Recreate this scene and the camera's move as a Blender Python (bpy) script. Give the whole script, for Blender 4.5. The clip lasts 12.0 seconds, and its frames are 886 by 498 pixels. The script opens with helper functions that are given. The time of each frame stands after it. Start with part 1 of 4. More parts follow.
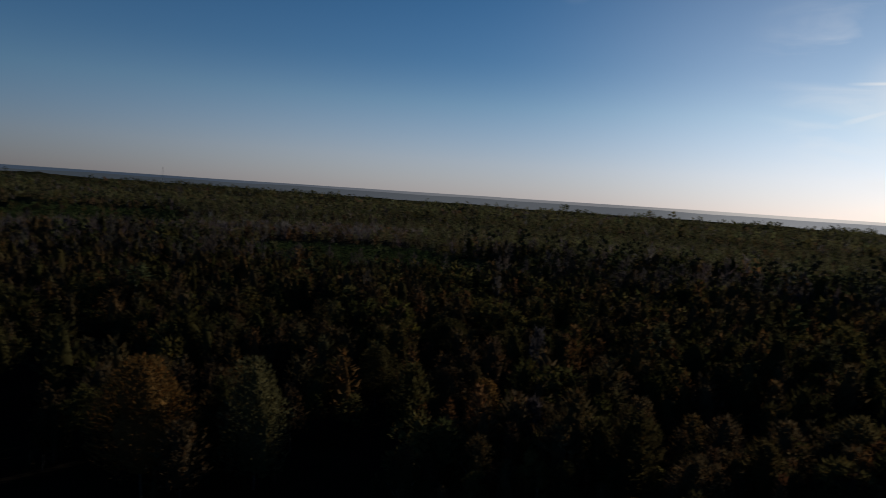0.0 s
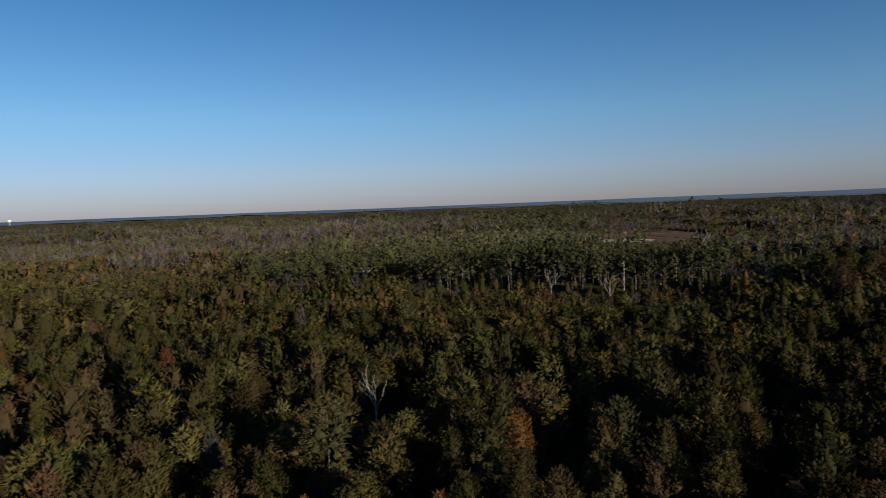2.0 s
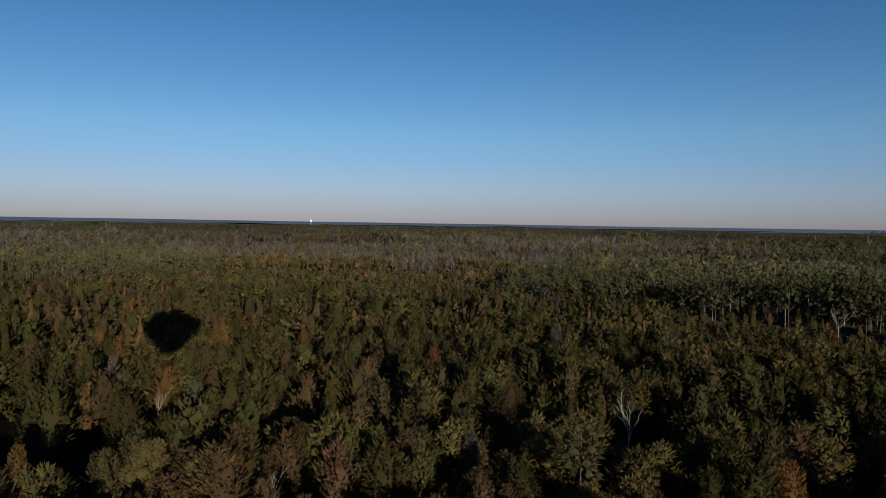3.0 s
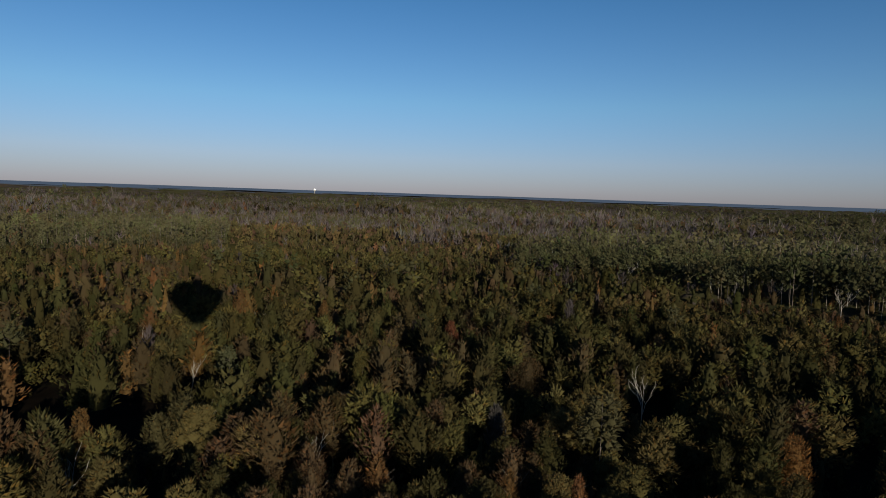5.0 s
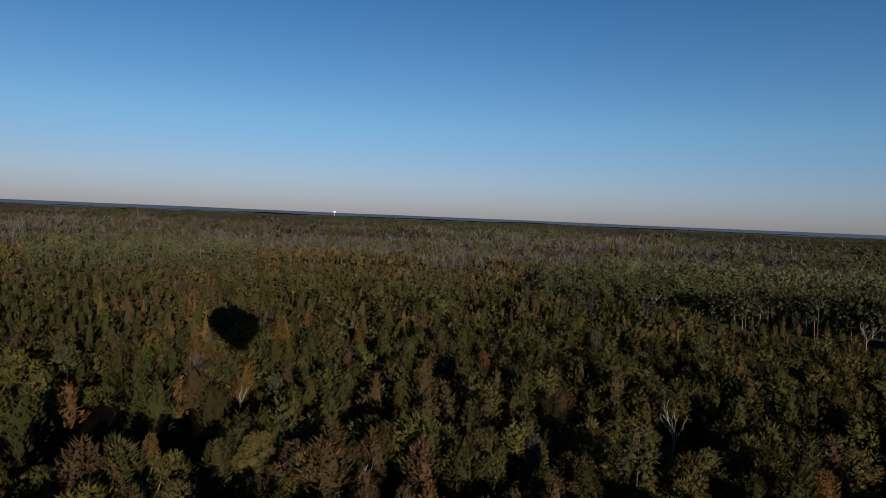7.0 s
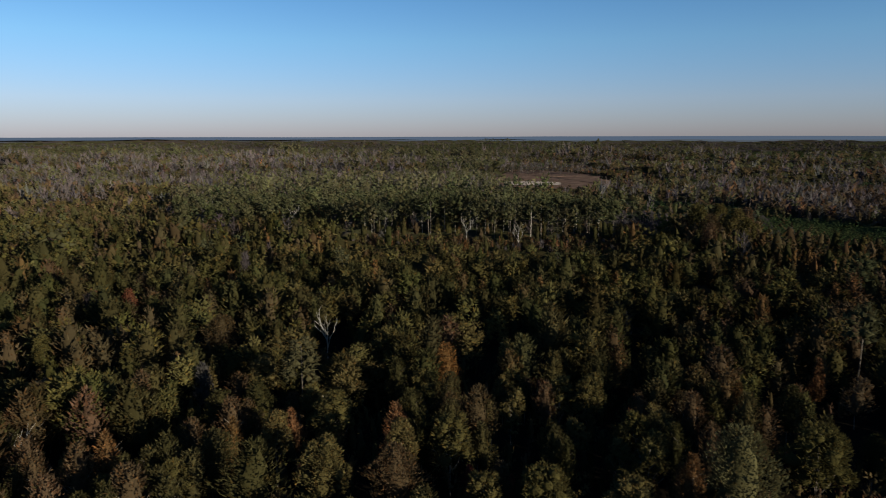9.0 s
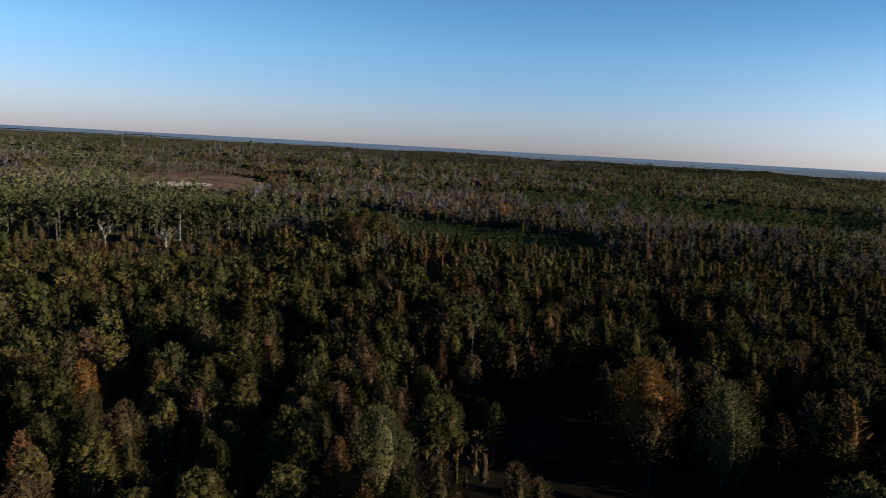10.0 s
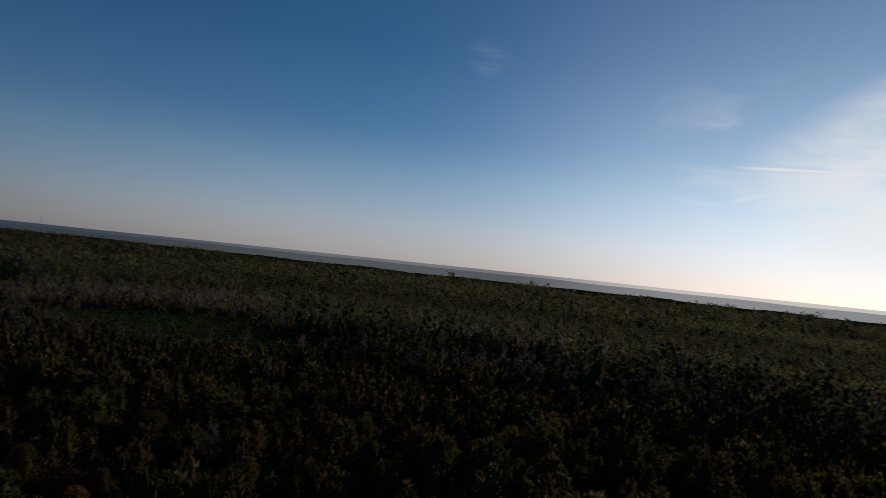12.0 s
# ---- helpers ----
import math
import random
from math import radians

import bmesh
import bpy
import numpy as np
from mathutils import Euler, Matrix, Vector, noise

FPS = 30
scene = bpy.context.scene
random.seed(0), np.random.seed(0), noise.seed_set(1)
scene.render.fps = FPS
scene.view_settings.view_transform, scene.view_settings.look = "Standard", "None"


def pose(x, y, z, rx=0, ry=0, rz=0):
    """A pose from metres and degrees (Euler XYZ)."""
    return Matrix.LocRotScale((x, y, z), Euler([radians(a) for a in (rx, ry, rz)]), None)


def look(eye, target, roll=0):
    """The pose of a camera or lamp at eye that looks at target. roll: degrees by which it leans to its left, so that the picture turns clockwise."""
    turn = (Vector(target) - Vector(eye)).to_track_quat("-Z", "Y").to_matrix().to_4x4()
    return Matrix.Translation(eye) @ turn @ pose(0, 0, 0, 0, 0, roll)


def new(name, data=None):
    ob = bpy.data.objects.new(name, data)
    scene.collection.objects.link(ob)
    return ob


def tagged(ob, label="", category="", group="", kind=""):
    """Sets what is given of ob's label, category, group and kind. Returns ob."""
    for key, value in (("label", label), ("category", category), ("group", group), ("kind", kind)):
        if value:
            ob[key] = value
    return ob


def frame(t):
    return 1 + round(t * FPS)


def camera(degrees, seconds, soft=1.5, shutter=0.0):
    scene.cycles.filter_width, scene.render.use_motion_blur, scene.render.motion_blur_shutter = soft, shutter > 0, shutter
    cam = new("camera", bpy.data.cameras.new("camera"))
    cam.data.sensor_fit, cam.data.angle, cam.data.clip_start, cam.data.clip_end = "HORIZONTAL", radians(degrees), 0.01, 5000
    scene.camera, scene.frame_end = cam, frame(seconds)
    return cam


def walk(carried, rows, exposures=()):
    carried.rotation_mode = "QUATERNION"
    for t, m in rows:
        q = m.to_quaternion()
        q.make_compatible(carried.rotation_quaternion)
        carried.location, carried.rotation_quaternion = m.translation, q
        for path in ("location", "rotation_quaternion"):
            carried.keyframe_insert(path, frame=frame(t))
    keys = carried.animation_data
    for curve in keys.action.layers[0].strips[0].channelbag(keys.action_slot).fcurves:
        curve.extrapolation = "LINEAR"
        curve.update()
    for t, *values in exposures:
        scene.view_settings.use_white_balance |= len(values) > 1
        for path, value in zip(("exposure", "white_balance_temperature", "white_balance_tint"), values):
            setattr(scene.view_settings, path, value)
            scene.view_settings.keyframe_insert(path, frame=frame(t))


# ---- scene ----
cam = camera(66.08, 12.0, soft=0.8, shutter=0.1)
PATH = [
    (0, (0.00, 0.00, 58.21), (-7.88, 99.37, 50.27), 3.80),
    (0.5, (2.45, -0.59, 58.55), (-53.51, 82.06, 52.37), -0.50),
    (1, (4.87, -1.18, 58.89), (-80.73, 50.14, 52.63), 1.69),
    (1.5, (7.14, -1.78, 59.37), (-90.43, 19.52, 54.36), -0.63),
    (2, (9.32, -2.30, 59.97), (-89.76, -14.36, 53.75), -2.21),
    (2.5, (11.47, -2.72, 60.66), (-82.12, -37.25, 53.67), -1.05),
    (3, (13.78, -3.12, 61.34), (-74.27, -50.39, 57.72), 0.87),
    (5, (23.91, -5.05, 64.17), (-63.82, -52.37, 56.25), 1.84),
    (5.5, (26.63, -5.49, 65.00), (-61.04, -52.94, 57.06), 2.23),
    (6, (29.44, -5.85, 65.95), (-58.69, -52.63, 59.22), 2.04),
    (6.5, (32.30, -6.13, 67.00), (-53.47, -57.29, 61.92), 2.23),
    (8.5, (43.78, -6.81, 71.67), (-53.67, -27.04, 61.96), 0.81),
    (9, (46.88, -7.01, 72.67), (-51.76, -6.25, 56.26), -0.12),
    (9.5, (50.19, -7.20, 73.54), (-45.16, 16.73, 55.23), 1.15),
    (10, (53.58, -7.48, 74.31), (-32.80, 40.68, 59.50), 3.11),
    (10.5, (56.96, -7.86, 74.95), (-13.40, 62.65, 66.08), 3.74),
    (11, (60.35, -8.35, 75.48), (10.71, 78.39, 71.84), 5.14),
    (11.5, (63.77, -8.88, 75.92), (34.30, 86.68, 77.23), 4.92),
    (12, (67.19, -9.41, 76.33), (71.84, 90.46, 78.46), 5.94),
]
walk(cam, [(t, look(e, g, r)) for t, e, g, r in PATH],
     [(0.0, -0.02), (0.5, 0.76), (1.0, 1.1), (2.0, 0.8), (3.0, 0.6), (5.5, 0.6), (6.5, 0.55), (8.5, 0.70), (9.0, 1.06), (9.5, 1.56), (10.0, 1.45), (10.5, 1.25), (11.0, 0.95), (11.5, 0.55), (12.0, -0.05)])

# ---- light ----
SUN_AZ, SUN_EL = radians(41.3), radians(11.1)
SUN_DIR = Vector((math.sin(SUN_AZ) * math.cos(SUN_EL), math.cos(SUN_AZ) * math.cos(SUN_EL), math.sin(SUN_EL)))

world = bpy.data.worlds.new("sky")
scene.world = world
world.use_nodes = True
wt = world.node_tree
wt.nodes.clear()
sky = wt.nodes.new("ShaderNodeTexSky")
sky.sky_type = "NISHITA"
sky.sun_disc = False
sky.sun_elevation, sky.sun_rotation = SUN_EL, SUN_AZ
sky.altitude, sky.air_density, sky.dust_density, sky.ozone_density = 0.0, 1.0, 0.15, 2.0
# thin cirrus, stretched along the horizon, thicker towards the sun
coord = wt.nodes.new("ShaderNodeTexCoord")
bend = wt.nodes.new("ShaderNodeMapping")
bend.inputs["Rotation"].default_value = (radians(6), radians(-9), radians(-38))
bend.inputs["Scale"].default_value = (2.2, 7.0, 17.0)
wisps = wt.nodes.new("ShaderNodeTexNoise")
wisps.inputs["Scale"].default_value, wisps.inputs["Detail"].default_value = 1.5, 6.0
wisps.inputs["Roughness"].default_value, wisps.inputs["Distortion"].default_value = 0.55, 0.7
thin = wt.nodes.new("ShaderNodeMapRange")
thin.inputs["From Min"].default_value, thin.inputs["From Max"].default_value = 0.45, 0.75
toward = wt.nodes.new("ShaderNodeVectorMath")
toward.operation = "DOT_PRODUCT"
toward.inputs[1].default_value = SUN_DIR
near_sun = wt.nodes.new("ShaderNodeMapRange")
near_sun.interpolation_type = "SMOOTHSTEP"
near_sun.inputs["From Min"].default_value, near_sun.inputs["From Max"].default_value = 0.915, 0.985
veil = wt.nodes.new("ShaderNodeMath")
veil.operation = "MULTIPLY"
veil_amount = wt.nodes.new("ShaderNodeMath")
veil_amount.operation = "MULTIPLY"
veil_amount.inputs[1].default_value = 0.6
low_cloud = wt.nodes.new("ShaderNodeMapRange")
low_cloud.interpolation_type = "SMOOTHSTEP"
low_cloud.inputs["From Min"].default_value, low_cloud.inputs["From Max"].default_value = 0.30, 0.20
low_veil = wt.nodes.new("ShaderNodeMath")
low_veil.operation = "MULTIPLY"
# the air's own blue, paler and greyer towards the horizon
split = wt.nodes.new("ShaderNodeSeparateXYZ")
air = wt.nodes.new("ShaderNodeValToRGB")
air.color_ramp.elements[0].position, air.color_ramp.elements[0].color = 0.0, (0.212, 0.248, 0.51, 1)
air.color_ramp.elements[1].position, air.color_ramp.elements[1].color = 0.30, (0.142, 0.290, 0.44, 1)
mist = air.color_ramp.elements.new(0.05)
mist.color = (0.268, 0.310, 0.53, 1)
low_air = air.color_ramp.elements.new(0.13)
low_air.color = (0.248, 0.362, 0.522, 1)
blue = wt.nodes.new("ShaderNodeVectorMath")
blue.operation = "MULTIPLY"
clear_air = wt.nodes.new("ShaderNodeVectorMath")
clear_air.operation = "SCALE"
clear_air.inputs["Scale"].default_value = 2.7
# milky air round the sun
milk_at = wt.nodes.new("ShaderNodeMapRange")
milk_at.interpolation_type = "SMOOTHSTEP"
milk_at.inputs["From Min"].default_value, milk_at.inputs["From Max"].default_value = 0.45, 1.0
milk_at.inputs["To Max"].default_value = 1.0
milk_fall = wt.nodes.new("ShaderNodeMath")
milk_fall.operation = "POWER"
milk_fall.inputs[1].default_value = 6.0
milk = wt.nodes.new("ShaderNodeMixRGB")
milk.blend_type = "ADD"
milk.inputs["Color2"].default_value = (6.0, 5.8, 5.6, 1)
cloud = wt.nodes.new("ShaderNodeMixRGB")
cloud.inputs["Color2"].default_value = (17.0, 16.8, 16.6, 1)
back = wt.nodes.new("ShaderNodeBackground")
back.inputs["Strength"].default_value = 0.05
out = wt.nodes.new("ShaderNodeOutputWorld")


def sky_math(operation, a, b):
    """A math node of the sky; a and b are sockets or numbers."""
    node = wt.nodes.new("ShaderNodeMath")
    node.operation = operation
    for socket, value in zip(node.inputs, (a, b)):
        if isinstance(value, (int, float)):
            socket.default_value = value
        else:
            wt.links.new(value, socket)
    return node.outputs["Value"]


def sky_dot(direction):
    node = wt.nodes.new("ShaderNodeVectorMath")
    node.operation = "DOT_PRODUCT"
    node.inputs[1].default_value = direction
    wt.links.new(coord.outputs["Generated"], node.inputs[0])
    return node.outputs["Value"]


def sky_step(value, low, high):
    node = wt.nodes.new("ShaderNodeMapRange")
    node.interpolation_type = "SMOOTHSTEP"
    node.inputs["From Min"].default_value, node.inputs["From Max"].default_value = low, high
    wt.links.new(value, node.inputs["Value"])
    return node.outputs["Result"]


# contrails: thin bright lines across the sky; and one small wisp
streaks = None
for normal, middle, half, width, bright in (
    ((0.0620, 0.1571, -0.9856), (0.5200, 0.8386, 0.1660), 7.0, 0.0035, 0.75),
    ((0.0614, 0.0975, -0.9933), (0.5500, 0.8270, 0.1150), 5.5, 0.0022, 0.55),
    ((0.3232, -0.0235, -0.9461), (0.4700, 0.8720, 0.1380), 4.0, 0.0060, 0.40),
):
    line = sky_step(sky_math("ABSOLUTE", sky_dot(normal), 0.0), width, width * 0.15)
    line = sky_math("MULTIPLY", line, sky_step(sky_dot(middle), math.cos(radians(half)), math.cos(radians(half * 0.35))))
    line = sky_math("MULTIPLY", line, bright)
    streaks = line if streaks is None else sky_math("MAXIMUM", streaks, line)
wisp = sky_step(sky_dot((0.0805, 0.9505, 0.2998)), math.cos(radians(2.2)), 1.0)
wisp = sky_math("MULTIPLY", wisp, sky_math("MULTIPLY", sky_step(wisps.outputs["Fac"], 0.36, 0.75), 0.13))
# a bank of cirrus with a slanting upper edge
bank = sky_math("MULTIPLY", sky_step(sky_dot((0.600, 0.775, 0.200)), math.cos(radians(14.0)), math.cos(radians(4.0))), sky_step(sky_dot((0.5448, -0.0773, -0.8350)), -0.012, 0.05))
bank = sky_math("MULTIPLY", bank, sky_math("MULTIPLY", sky_step(wisps.outputs["Fac"], 0.12, 0.55), 0.70))
streaks = sky_math("MAXIMUM", streaks, sky_math("MAXIMUM", wisp, bank))
low_sky = sky_step(split.outputs["Z"], 0.42, 0.0)
milk_low = sky_math("MULTIPLY", milk_fall.outputs["Value"], sky_math("ADD", sky_math("MULTIPLY", low_sky, 0.75), 0.25))
glow_low = sky_math("MULTIPLY", sky_step(split.outputs["Z"], 0.20, 0.0), sky_step(toward.outputs["Value"], -0.1, 0.95))
cream = wt.nodes.new("ShaderNodeMixRGB")
cream.blend_type = "ADD"
cream.inputs["Color2"].default_value = (3.75, 3.6, 3.6, 1)
for a, b in (
    (coord.outputs["Generated"], bend.inputs["Vector"]), (bend.outputs["Vector"], wisps.inputs["Vector"]),
    (wisps.outputs["Fac"], thin.inputs["Value"]), (coord.outputs["Generated"], toward.inputs[0]),
    (toward.outputs["Value"], near_sun.inputs["Value"]), (thin.outputs["Result"], veil.inputs[0]), (split.outputs["Z"], low_cloud.inputs["Value"]), (near_sun.outputs["Result"], low_veil.inputs[0]), (low_cloud.outputs["Result"], low_veil.inputs[1]),
    (low_veil.outputs["Value"], veil.inputs[1]), (veil.outputs["Value"], veil_amount.inputs[0]),
    (sky_math("MAXIMUM", veil_amount.outputs["Value"], streaks), cloud.inputs["Fac"]), (sky.outputs["Color"], blue.inputs[0]),
    (coord.outputs["Generated"], split.inputs["Vector"]), (split.outputs["Z"], air.inputs["Fac"]),
    (air.outputs["Color"], blue.inputs[1]), (blue.outputs["Vector"], clear_air.inputs[0]),
    (clear_air.outputs["Vector"], milk.inputs["Color1"]), (toward.outputs["Value"], milk_at.inputs["Value"]),
    (milk_at.outputs["Result"], milk_fall.inputs[0]), (milk_low, milk.inputs["Fac"]), (glow_low, cream.inputs["Fac"]), (milk.outputs["Color"], cream.inputs["Color1"]), (cream.outputs["Color"], cloud.inputs["Color1"]),
    (cloud.outputs["Color"], back.inputs["Color"]), (back.outputs["Background"], out.inputs["Surface"]),
):
    wt.links.new(a, b)

sun = new("sun", bpy.data.lights.new("sun", "SUN"))
sun.data.energy, sun.data.angle, sun.data.color = 5.0, radians(0.14), (1.0, 0.88, 0.68)
sun.matrix_world = look((0, 0, 400), Vector((0, 0, 400)) - SUN_DIR)


# ---- materials ----
def material(name, rough=0.8, spec=0.3):
    m = bpy.data.materials.new(name)
    m.use_nodes = True
    b = m.node_tree.nodes["Principled BSDF"]
    b.inputs["Roughness"].default_value = rough
    b.inputs["Specular IOR Level"].default_value = spec
    return m, m.node_tree, b


def noise_colour(tree, bsdf, stops, scale, detail=6.0, bump=0.0):
    """Colour from noise in metres, with a bump of the same noise."""
    n = tree.nodes
    where = n.new("ShaderNodeTexCoord")
    tex = n.new("ShaderNodeTexNoise")
    tex.inputs["Scale"].default_value, tex.inputs["Detail"].default_value = scale, detail
    ramp = n.new("ShaderNodeValToRGB")
    while len(ramp.color_ramp.elements) < len(stops):
        ramp.color_ramp.elements.new(0.5)
    for e, (at, col) in zip(ramp.color_ramp.elements, stops):
        e.position, e.color = at, (*col, 1)
    tree.links.new(where.outputs["Object"], tex.inputs["Vector"])
    tree.links.new(tex.outputs["Fac"], ramp.inputs["Fac"])
    tree.links.new(ramp.outputs["Color"], bsdf.inputs["Base Color"])
    if bump:
        bp = n.new("ShaderNodeBump")
        bp.inputs["Strength"].default_value, bp.inputs["Distance"].default_value = bump, 0.3
        tree.links.new(tex.outputs["Fac"], bp.inputs["Height"])
        tree.links.new(bp.outputs["Normal"], bsdf.inputs["Normal"])
    return ramp


def leaf_material():
    """Foliage: the colour of each leaf clump is kept in the mesh; each tree differs a little from the next."""
    m, tree, b = material("foliage")
    n, link = tree.nodes, tree.links.new
    matt = n.new("ShaderNodeBsdfDiffuse")
    matt.inputs["Roughness"].default_value = 0.6
    tint = n.new("ShaderNodeAttribute")
    tint.attribute_name = "tint"
    info = n.new("ShaderNodeObjectInfo")
    hue = n.new("ShaderNodeHueSaturation")
    swing = n.new("ShaderNodeMapRange")
    swing.inputs["To Min"].default_value, swing.inputs["To Max"].default_value = 0.485, 0.51
    level = n.new("ShaderNodeMapRange")
    level.inputs["To Min"].default_value, level.inputs["To Max"].default_value = 1.25, 0.75
    link(info.outputs["Random"], swing.inputs["Value"])
    link(info.outputs["Random"], level.inputs["Value"])
    link(swing.outputs["Result"], hue.inputs["Hue"])
    link(level.outputs["Result"], hue.inputs["Value"])
    link(tint.outputs["Color"], hue.inputs["Color"])
    link(hue.outputs["Color"], matt.inputs["Color"])
    thin_leaf = n.new("ShaderNodeBsdfTranslucent")
    link(hue.outputs["Color"], thin_leaf.inputs["Color"])
    mix = n.new("ShaderNodeMixShader")
    mix.inputs["Fac"].default_value = 0.33
    link(matt.outputs["BSDF"], mix.inputs[1])
    n.remove(b)
    link(thin_leaf.outputs["BSDF"], mix.inputs[2])
    link(mix.outputs["Shader"], n["Material Output"].inputs["Surface"])
    return m


LEAF = leaf_material()

BARK, _t, _b = material("bark", 0.9, 0.15)
noise_colour(_t, _b, [(0.3, (0.04, 0.034, 0.028)), (0.7, (0.11, 0.095, 0.08))], 3.0, bump=0.5)
PALE_BARK, _t, _b = material("weathered pale wood", 0.85, 0.2)
noise_colour(_t, _b, [(0.3, (0.15, 0.14, 0.12)), (0.7, (0.28, 0.265, 0.235))], 2.5, bump=0.3)
GREY_BARK, _t, _b = material("grey bark", 0.9, 0.15)
noise_colour(_t, _b, [(0.3, (0.085, 0.076, 0.064)), (0.7, (0.19, 0.17, 0.145))], 3.0, bump=0.4)
# far darker than real litter: shade below the trees put into the colour
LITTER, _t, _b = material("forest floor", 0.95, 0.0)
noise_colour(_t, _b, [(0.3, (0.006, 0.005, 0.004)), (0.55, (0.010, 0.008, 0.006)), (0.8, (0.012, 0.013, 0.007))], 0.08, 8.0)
SOIL, _t, _b = material("cleared soil", 0.95, 0.0)
noise_colour(_t, _b, [(0.35, (0.080, 0.053, 0.040)), (0.6, (0.130, 0.085, 0.062)), (0.8, (0.19, 0.135, 0.10))], 0.05, 8.0)
SAND, _t, _b = material("pale sand", 0.95, 0.0)
noise_colour(_t, _b, [(0.3, (0.27, 0.215, 0.165)), (0.7, (0.40, 0.335, 0.27))], 0.08, 6.0)
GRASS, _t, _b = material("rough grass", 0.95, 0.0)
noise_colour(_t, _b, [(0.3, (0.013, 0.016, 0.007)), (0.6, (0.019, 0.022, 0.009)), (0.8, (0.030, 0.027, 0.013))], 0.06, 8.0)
STRAW, _t, _b = material("dry straw field", 0.95, 0.0)
noise_colour(_t, _b, [(0.3, (0.03, 0.027, 0.016)), (0.7, (0.06, 0.05, 0.03))], 0.05, 8.0)
WHITE, _t, _b = material("white paint", 0.5, 0.4)
noise_colour(_t, _b, [(0.3, (0.55, 0.55, 0.54)), (0.7, (0.68, 0.68, 0.67))], 0.5)
ROOF, _t, _b = material("roof shingle", 0.8, 0.3)
noise_colour(_t, _b, [(0.3, (0.10, 0.09, 0.085)), (0.7, (0.20, 0.18, 0.17))], 1.5)
STEEL, _t, _b = material("galvanised steel", 0.5, 0.5)
noise_colour(_t, _b, [(0.3, (0.13, 0.13, 0.13)), (0.7, (0.20, 0.20, 0.20))], 0.8)
GLASS, _t, _b = material("dark window glass", 0.08, 0.5)
_b.inputs["Base Color"].default_value = (0.02, 0.025, 0.03, 1)
# mirror-smooth, to give back the bright sky where haze lies
HAZE_SHEET, _t, _b = material("glossy haze sheet", 0.06, 0.5)
noise_colour(_t, _b, [(0.3, (0.02, 0.03, 0.035)), (0.7, (0.03, 0.04, 0.045))], 0.01, bump=0.02)
CLOTH, _t, _b = material("balloon cloth", 0.6, 0.3)
noise_colour(_t, _b, [(0.3, (0.16, 0.03, 0.03)), (0.7, (0.24, 0.05, 0.04))], 0.4)
WICKER, _t, _b = material("wicker", 0.8, 0.2)
noise_colour(_t, _b, [(0.3, (0.14, 0.09, 0.05)), (0.7, (0.28, 0.19, 0.10))], 8.0)


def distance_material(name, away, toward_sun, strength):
    """Far hills that glow by themselves: bluish haze, paler towards the sun, is put into their colour."""
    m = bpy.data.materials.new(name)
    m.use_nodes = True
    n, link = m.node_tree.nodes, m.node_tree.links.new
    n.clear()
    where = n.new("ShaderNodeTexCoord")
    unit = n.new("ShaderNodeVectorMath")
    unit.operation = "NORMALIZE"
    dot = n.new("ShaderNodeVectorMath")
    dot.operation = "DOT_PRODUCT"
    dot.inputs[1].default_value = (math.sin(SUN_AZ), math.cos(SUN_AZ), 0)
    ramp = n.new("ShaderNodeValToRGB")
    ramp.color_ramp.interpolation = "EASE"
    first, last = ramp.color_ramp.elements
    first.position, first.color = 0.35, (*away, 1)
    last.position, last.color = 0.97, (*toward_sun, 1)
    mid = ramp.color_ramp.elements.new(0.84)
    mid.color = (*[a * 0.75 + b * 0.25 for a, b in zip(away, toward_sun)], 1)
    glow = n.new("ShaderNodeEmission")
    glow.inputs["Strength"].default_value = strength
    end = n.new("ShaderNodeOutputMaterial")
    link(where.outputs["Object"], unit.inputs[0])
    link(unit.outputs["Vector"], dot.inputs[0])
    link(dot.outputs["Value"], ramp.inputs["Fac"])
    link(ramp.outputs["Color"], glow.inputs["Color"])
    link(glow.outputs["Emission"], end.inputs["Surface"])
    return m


# glowing colours stand in for the hazy air before the hills
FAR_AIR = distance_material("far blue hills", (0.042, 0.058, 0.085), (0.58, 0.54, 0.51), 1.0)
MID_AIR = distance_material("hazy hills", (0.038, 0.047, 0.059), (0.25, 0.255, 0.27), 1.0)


# ---- mesh helpers ----
def face_mesh(name, verts, faces, mats, tint=None, index=None, smooth=False):
    """A mesh from arrays: verts (n, 3), faces (m, 3 or 4)."""
    verts, faces = np.asarray(verts, np.float32), np.asarray(faces, np.int32)
    me = bpy.data.meshes.new(name)
    k = faces.shape[1]
    me.vertices.add(len(verts))
    me.vertices.foreach_set("co", verts.ravel())
    me.loops.add(faces.size)
    me.loops.foreach_set("vertex_index", faces.ravel())
    me.polygons.add(len(faces))
    me.polygons.foreach_set("loop_start", np.arange(0, faces.size, k, dtype=np.int32))
    for m in mats:
        me.materials.append(m)
    if index is not None:
        me.polygons.foreach_set("material_index", np.asarray(index, np.int32))
    if smooth:
        me.polygons.foreach_set("use_smooth", np.ones(len(faces), bool))
    if tint is not None:
        col = np.ones((len(verts), 4), np.float32)
        col[:, :3] = tint
        me.attributes.new("tint", "FLOAT_COLOR", "POINT").data.foreach_set("color", col.ravel())
    me.update(calc_edges=True)
    return me


def part(name, bm, mat, parent=None, label=""):
    """Link a bmesh as one mesh object under its thing."""
    me = bpy.data.meshes.new(name)
    bm.to_mesh(me)
    bm.free()
    me.materials.append(mat)
    ob = new(name, me)
    ob.parent = parent
    return tagged(ob, label)


